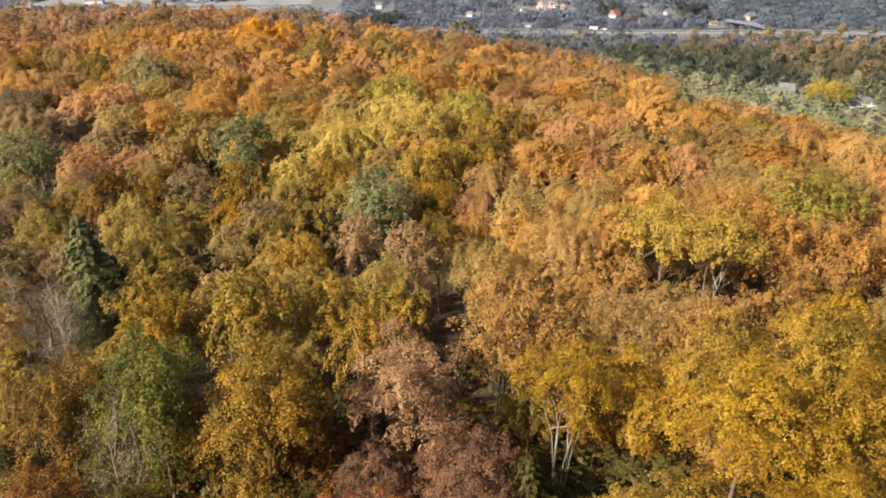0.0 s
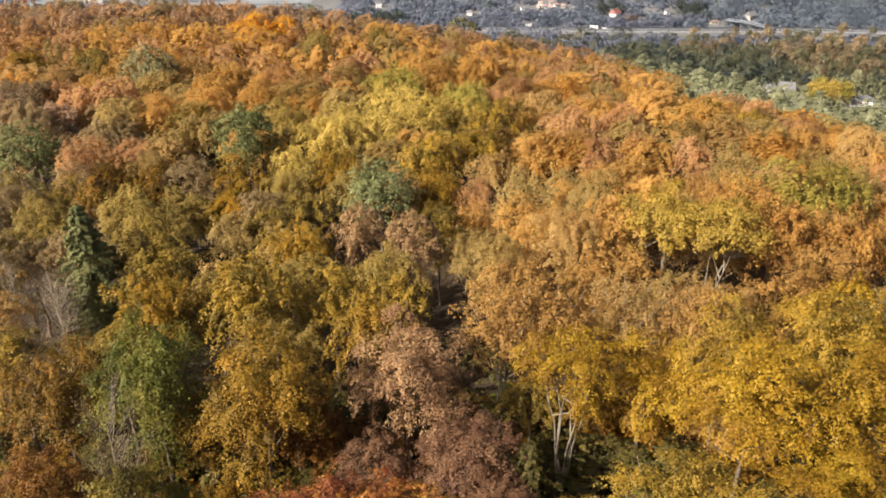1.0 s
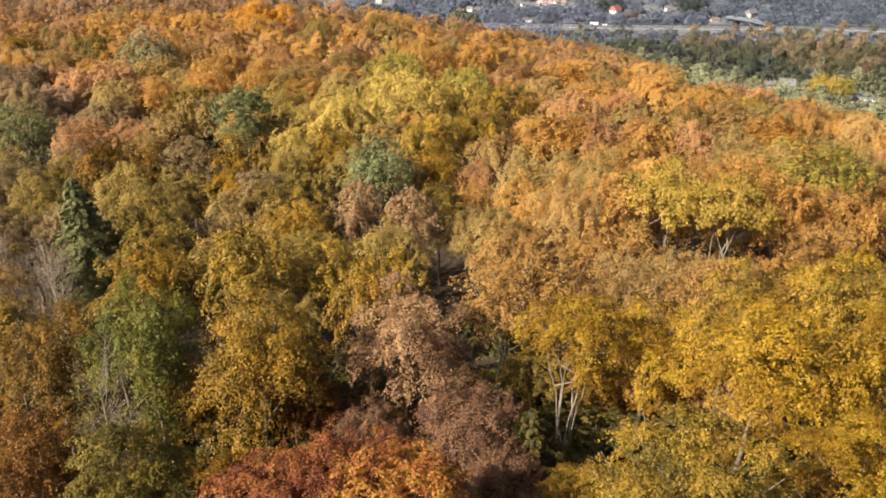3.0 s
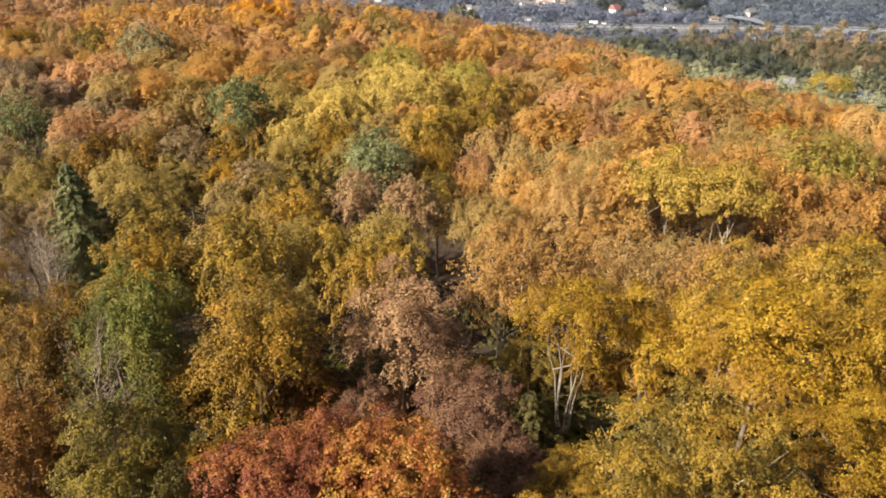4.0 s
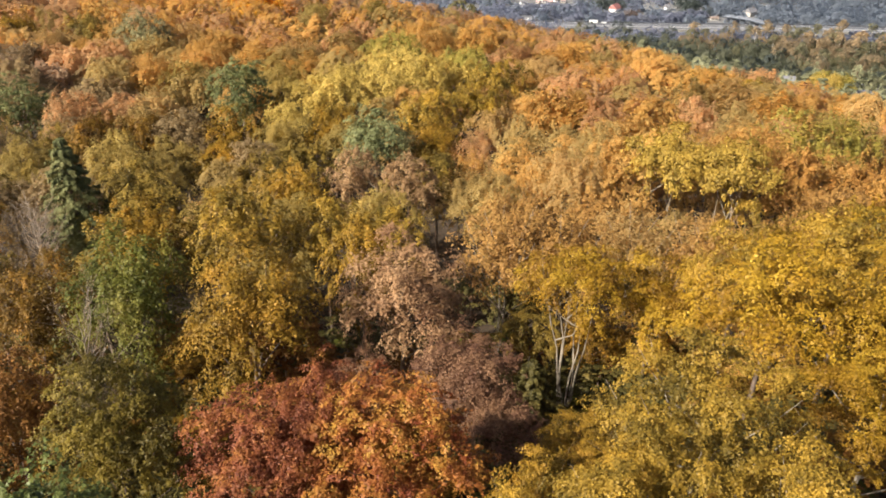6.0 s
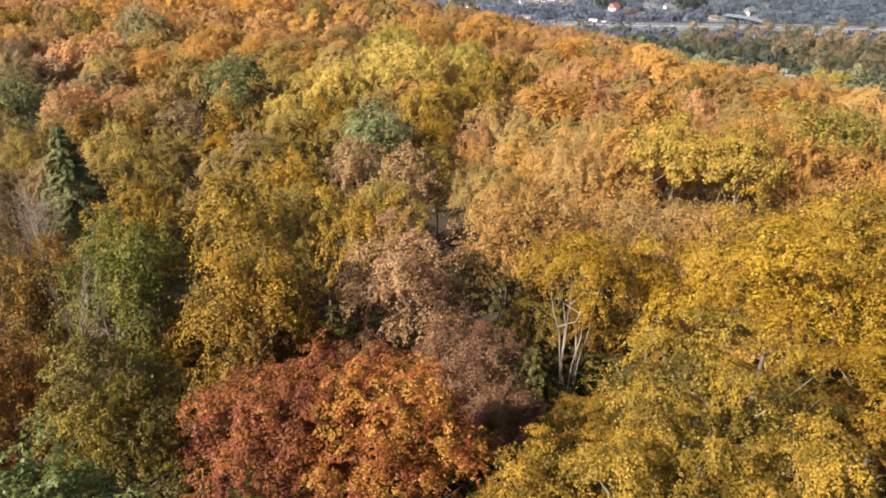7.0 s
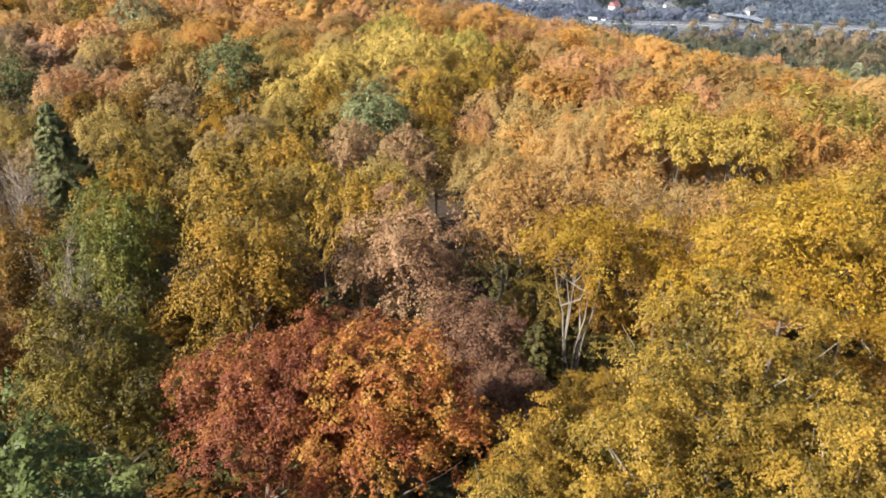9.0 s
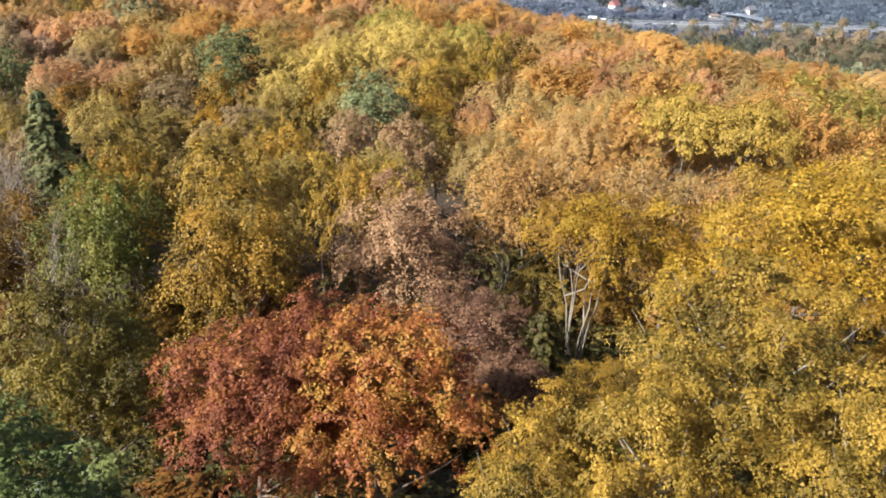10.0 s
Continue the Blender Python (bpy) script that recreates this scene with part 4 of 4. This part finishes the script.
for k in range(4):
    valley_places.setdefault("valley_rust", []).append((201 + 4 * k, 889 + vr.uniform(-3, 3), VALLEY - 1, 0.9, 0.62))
WORDS = {"valley_grey": "haze-tinted bare blue-grey", "valley_dark": "haze-tinted dark bare", "valley_green": "haze-tinted dull green", "valley_teal": "blue-green", "valley_haze_gold": "haze-tinted straw-yellow",
         "valley_haze_olive": "haze-tinted olive-grey", "valley_rust": "haze-tinted rust-red", "pine": "grey-green pine"}
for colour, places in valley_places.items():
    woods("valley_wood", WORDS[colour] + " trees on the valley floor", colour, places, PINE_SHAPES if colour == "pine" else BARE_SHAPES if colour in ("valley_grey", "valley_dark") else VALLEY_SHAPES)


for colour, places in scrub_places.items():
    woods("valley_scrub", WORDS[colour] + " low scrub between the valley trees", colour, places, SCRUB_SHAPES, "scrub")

# Far fields take a blue-grey colour that holds the distance haze
field_m = plain_material("hazed_field", (0.15, 0.165, 0.18), (0.22, 0.24, 0.26), 0.03, 0.95, 0.1)
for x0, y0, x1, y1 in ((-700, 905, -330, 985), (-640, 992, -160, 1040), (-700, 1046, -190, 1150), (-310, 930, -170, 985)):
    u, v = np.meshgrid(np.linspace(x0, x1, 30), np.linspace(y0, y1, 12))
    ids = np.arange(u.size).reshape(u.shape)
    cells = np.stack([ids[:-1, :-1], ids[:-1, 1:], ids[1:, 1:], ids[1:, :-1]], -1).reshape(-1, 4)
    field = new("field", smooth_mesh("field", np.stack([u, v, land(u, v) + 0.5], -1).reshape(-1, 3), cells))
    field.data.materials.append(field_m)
    tagged(field, "pale haze-tinted field on the valley floor", "field", kind="structure")

# ---- road, bridge, vehicles and houses in the valley ----
def box(bm, x0, y0, z0, x1, y1, z1):
    m = Matrix.LocRotScale(((x0 + x1) / 2, (y0 + y1) / 2, (z0 + z1) / 2), None, (x1 - x0, y1 - y0, z1 - z0))
    bmesh.ops.create_cube(bm, size=1, matrix=m)


def from_bm(name, bm, material, parent=None, label=""):
    me = bpy.data.meshes.new(name)
    bm.to_mesh(me)
    bm.free()
    return part(name, me, material, parent, label)


def strip(name, line, across, z0, z1, material, parent=None):
    """A band along a line, between two offsets across it and two heights; each place of line is x, y, z."""
    p = np.array(line, float)
    d = np.gradient(p[:, :2], axis=0)
    n = np.stack([-d[:, 1], d[:, 0]], 1) / np.linalg.norm(d, axis=1, keepdims=True)
    verts, faces = [], []
    for i in range(len(p)):
        for off, dz in ((across[0], z0), (across[1], z0), (across[1], z1), (across[0], z1)):
            verts.append((p[i, 0] + n[i, 0] * off, p[i, 1] + n[i, 1] * off, p[i, 2] + dz))
    for i in range(len(p) - 1):
        for k in range(4):
            faces.append((i * 4 + k, i * 4 + (k + 1) % 4, i * 4 + 4 + (k + 1) % 4, i * 4 + 4 + k))
    e = 4 * (len(p) - 1)
    faces += [(0, 3, 2, 1), (e, e + 1, e + 2, e + 3)]
    return part(name, mesh_from(name, verts, faces), material, parent)


road_line = [(x, highway_y(x) + 0, VALLEY + 2.2) for x in np.arange(-420, 900, 20)]
road = strip("road", road_line, (-13, 13), -2.6, 0.0, ASPHALT)
tagged(road, "grey dual-carriageway highway across the valley", "road", kind="structure")
bank = strip("road_bank", road_line, (-17, 17), -4.5, -0.5, plain_material("bank_grass", (0.085, 0.08, 0.07), (0.12, 0.115, 0.10), 0.2, 0.95, 0.2))
tagged(bank, "pale grassy bank under the highway", "road bank", kind="structure")
for name, off in (("guard_rail", -12.4), ("guard_rail", -0.6), ("guard_rail", 12.2)):
    rail = new(name)
    strip("beam", road_line, (off, off + 0.25), 0.45, 0.95, STEEL, rail)
    tagged(rail, "pale steel guard rail along the highway", "guard rail", "guard rails of the highway", "structure")
for name, off in (("lane_line", -8.7), ("lane_line", -4.9), ("lane_line", 4.7), ("lane_line", 8.5)):
    tagged(strip(name, road_line, (off, off + 0.25), 0.0, 0.012, WHITE_PAINT), "white lane line on the highway", "road marking", kind="structure")

bridge = new("bridge")
bridge.location = (319, 845, VALLEY)
arch = [(-21 + 43 * f, 15 - 31 * f, 7.4 - 3.6 * f * f + 0.8 * math.sin(math.pi * f)) for f in np.linspace(0, 1, 17)]
strip("deck", arch, (-3.6, 3.6), -1.0, 0, CONCRETE, bridge)
strip("roadway", arch, (-2.9, 2.9), 0.0, 0.03, ASPHALT, bridge)
strip("parapet", arch, (-3.7, -3.4), -0.6, 1.1, STEEL, bridge)
strip("parapet", arch, (3.4, 3.7), -0.6, 1.1, STEEL, bridge)
for i in (3, 6, 9, 12):
    bm = bmesh.new()
    x, yy, z = arch[i]
    box(bm, x - 2.4, yy - 0.6, -2, x + 2.4, yy + 0.6, z - 1.0)
    from_bm("pier", bm, CONCRETE, bridge)
tagged(bridge, "pale concrete overpass with steel parapets across the highway", "bridge")


def house(x, y, wide, deep, tall, roof_h, walls, roof_m, turn=0.0, flat=False):
    ob = new("house")
    ob.matrix_basis = pose(x, y, float(land(x, y)), 0, 0, turn)
    bm = bmesh.new()
    box(bm, -wide / 2, -deep / 2, -1, wide / 2, deep / 2, tall)
    from_bm("wall", bm, walls, ob)
    bm = bmesh.new()
    if flat:
        box(bm, -wide / 2 - 0.5, -deep / 2 - 0.5, tall, wide / 2 + 0.5, deep / 2 + 0.5, tall + 0.5)
    else:
        e = 0.6
        v = [bm.verts.new(c) for c in ((-wide / 2 - e, -deep / 2 - e, tall - 0.3), (wide / 2 + e, -deep / 2 - e, tall - 0.3), (wide / 2 + e, deep / 2 + e, tall - 0.3),
                                       (-wide / 2 - e, deep / 2 + e, tall - 0.3), (-wide / 2 - e, 0, tall + roof_h), (wide / 2 + e, 0, tall + roof_h))]
        for f in ((0, 1, 5, 4), (2, 3, 4, 5), (0, 4, 3), (1, 2, 5), (0, 3, 2, 1)):
            bm.faces.new([v[i] for i in f])
    roof = from_bm("roof", bm, roof_m, ob)
    if not flat:
        bm = bmesh.new()
        box(bm, wide * 0.2, -0.5, tall + roof_h * 0.5, wide * 0.2 + 0.9, 0.4, tall + roof_h + 0.9)
        from_bm("chimney", bm, ROOF_BROWN, roof)
    count = max(2, int(wide / 3))
    for s in range(2 if tall > 4.5 else 1):
        for k in range(count):
            wx = -wide / 2 + wide * (k + 0.5) / count
            bm = bmesh.new()
            box(bm, wx - 0.55, -deep / 2 - 0.04, 0.9 + 2.8 * s, wx + 0.55, -deep / 2 + 0.05, 2.2 + 2.8 * s)
            from_bm("window", bm, DARK_GLASS, ob)
    return ob


def homes(label, *args, **more):
    tagged(house(*args, **more), label, "house", "houses in the valley")


homes("large pale house with a steep red roof in the valley", 192, 909, 11, 9, 3.8, 4.8, WHITE_PAINT, ROOF_RED, 50)
homes("small white house with a red roof in the village", 92, 940, 5, 5, 3.2, 2.2, WHITE_PAINT, ROOF_GREY, 15)
homes("long white low building beside the highway", 90, 872, 10, 4, 3, 1, WHITE_PAINT, ROOF_GREY, 4, flat=True)
homes("white two-storey house among bare trees", -76, 966, 7, 5, 5, 2, WHITE_PAINT, ROOF_GREY, 5)
homes("white house with a grey roof by the field", 30, 922, 6, 5, 3.5, 2, WHITE_PAINT, ROOF_GREY, -10)
homes("white gabled house among dark trees", 251, 912, 5, 5, 4.5, 3, WHITE_PAINT, ROOF_GREY, 20)
homes("pale house with a grey hipped roof by the bridge", 337, 890, 10, 8, 5, 4, PLASTER, ROOF_GREY, 30)
homes("low house with a brown roof beside the bridge", 292, 872, 8, 5, 2.4, 1.6, PLASTER, ROOF_BROWN, 3)
homes("grey-roofed barn at the foot of the hill", 275, 624, 11, 10, 6.0, 5.0, PLASTER, ROOF_GREY, -12)
homes("small white shed beside the barn", 262, 628, 3, 4, 6.0, 2.0, PLASTER, ROOF_GREY, 0)
for k, (hx, hy) in enumerate(((110, 942), (117, 946), (124, 943), (131, 951), (139, 946), (114, 958), (127, 962))):
    homes("white village house with a dull red roof", hx, hy, 3.8 + 0.5 * (k % 3), 3.6, 2.6, 2.2, WHITE_PAINT if k % 2 else PLASTER, ROOF_PINK, (k * 37) % 60 - 30)
for hx, hy in ((-430, 1012), (-300, 1022)):
    homes("long white hall in the far fields", hx, hy, 22, 10, 6, 2, WHITE_PAINT, ROOF_GREY, 5)

villa = new("house")
villa.matrix_basis = pose(312, 579, VALLEY + 1.5, 0, 0, 8)
# The last box is a dark sheet across the wall below the balcony
for name, m, b in (("wall", PLASTER, (-9, -4, -3, 9, 5, 6.4)), ("upper_storey", WHITE_PAINT, (0, -3, 6.4, 9, 5, 9.4)), ("balcony", WHITE_PAINT, (-10, -6.5, 5.6, 9.5, -4, 6.4)),
                   ("roof", ROOF_BROWN, (-10, -4.6, 6.6, -0.1, 5.6, 7.2)), ("upper_roof", ROOF_GREY, (-0.6, -4.2, 9.4, 10, 5.6, 9.9)), ("lower_storey", DARK_GLASS, (-8, -4.2, 0.2, 8, -4.02, 5.0))):
    bm = bmesh.new()
    box(bm, *b)
    from_bm(name, bm, m, villa)
tagged(villa, "pale terraced villa with white balconies at the hill's foot", "house", "houses in the valley")


def vehicle(name, x, lane, length, tall, cab, label):
    ob = new(name)
    y0, y1 = highway_y(x - 3), highway_y(x + 3)
    ob.matrix_basis = pose(x, highway_y(x) + lane, VALLEY + 2.23, 0, 0, math.degrees(math.atan2(y1 - y0, 6)))
    bm = bmesh.new()
    box(bm, -length / 2, -1.25, 0.7 if cab else 0.35, length / 2 - (2.6 if cab else 0), 1.25, tall)
    bmesh.ops.bevel(bm, geom=bm.edges[:], offset=0.12, segments=1, affect="EDGES")
    from_bm("trailer" if cab else "body", bm, WHITE_PAINT, ob)
    bm = bmesh.new()
    if cab:
        box(bm, length / 2 - 2.3, -1.2, 0.6, length / 2, 1.2, 3.2)
    else:
        box(bm, -length * 0.3, -0.8, tall, length * 0.22, 0.8, tall + 0.5)
    from_bm("cab", bm, WHITE_PAINT if cab else DARK_GLASS, ob)
    for wx in (-length * 0.38, -length * 0.28, length * 0.38):
        for wy in (-1.1, 1.1):
            bm = bmesh.new()
            bmesh.ops.create_cone(bm, segments=12, radius1=0.48, radius2=0.48, depth=0.3, cap_ends=True, matrix=pose(wx, wy, 0.48, 90))
            from_bm("wheel", bm, RUBBER, ob)
    tagged(ob, label, "truck" if cab else "car", "vehicles on the highway")


vehicle("truck", 158, 6.6, 8.5, 3.2, True, "white box truck on the highway")
vehicle("car", 169, 6.6, 4.8, 1.5, False, "white van behind a truck on the highway")
vehicle("car", 236, -6.6, 4.4, 1.0, False, "white car on the highway")
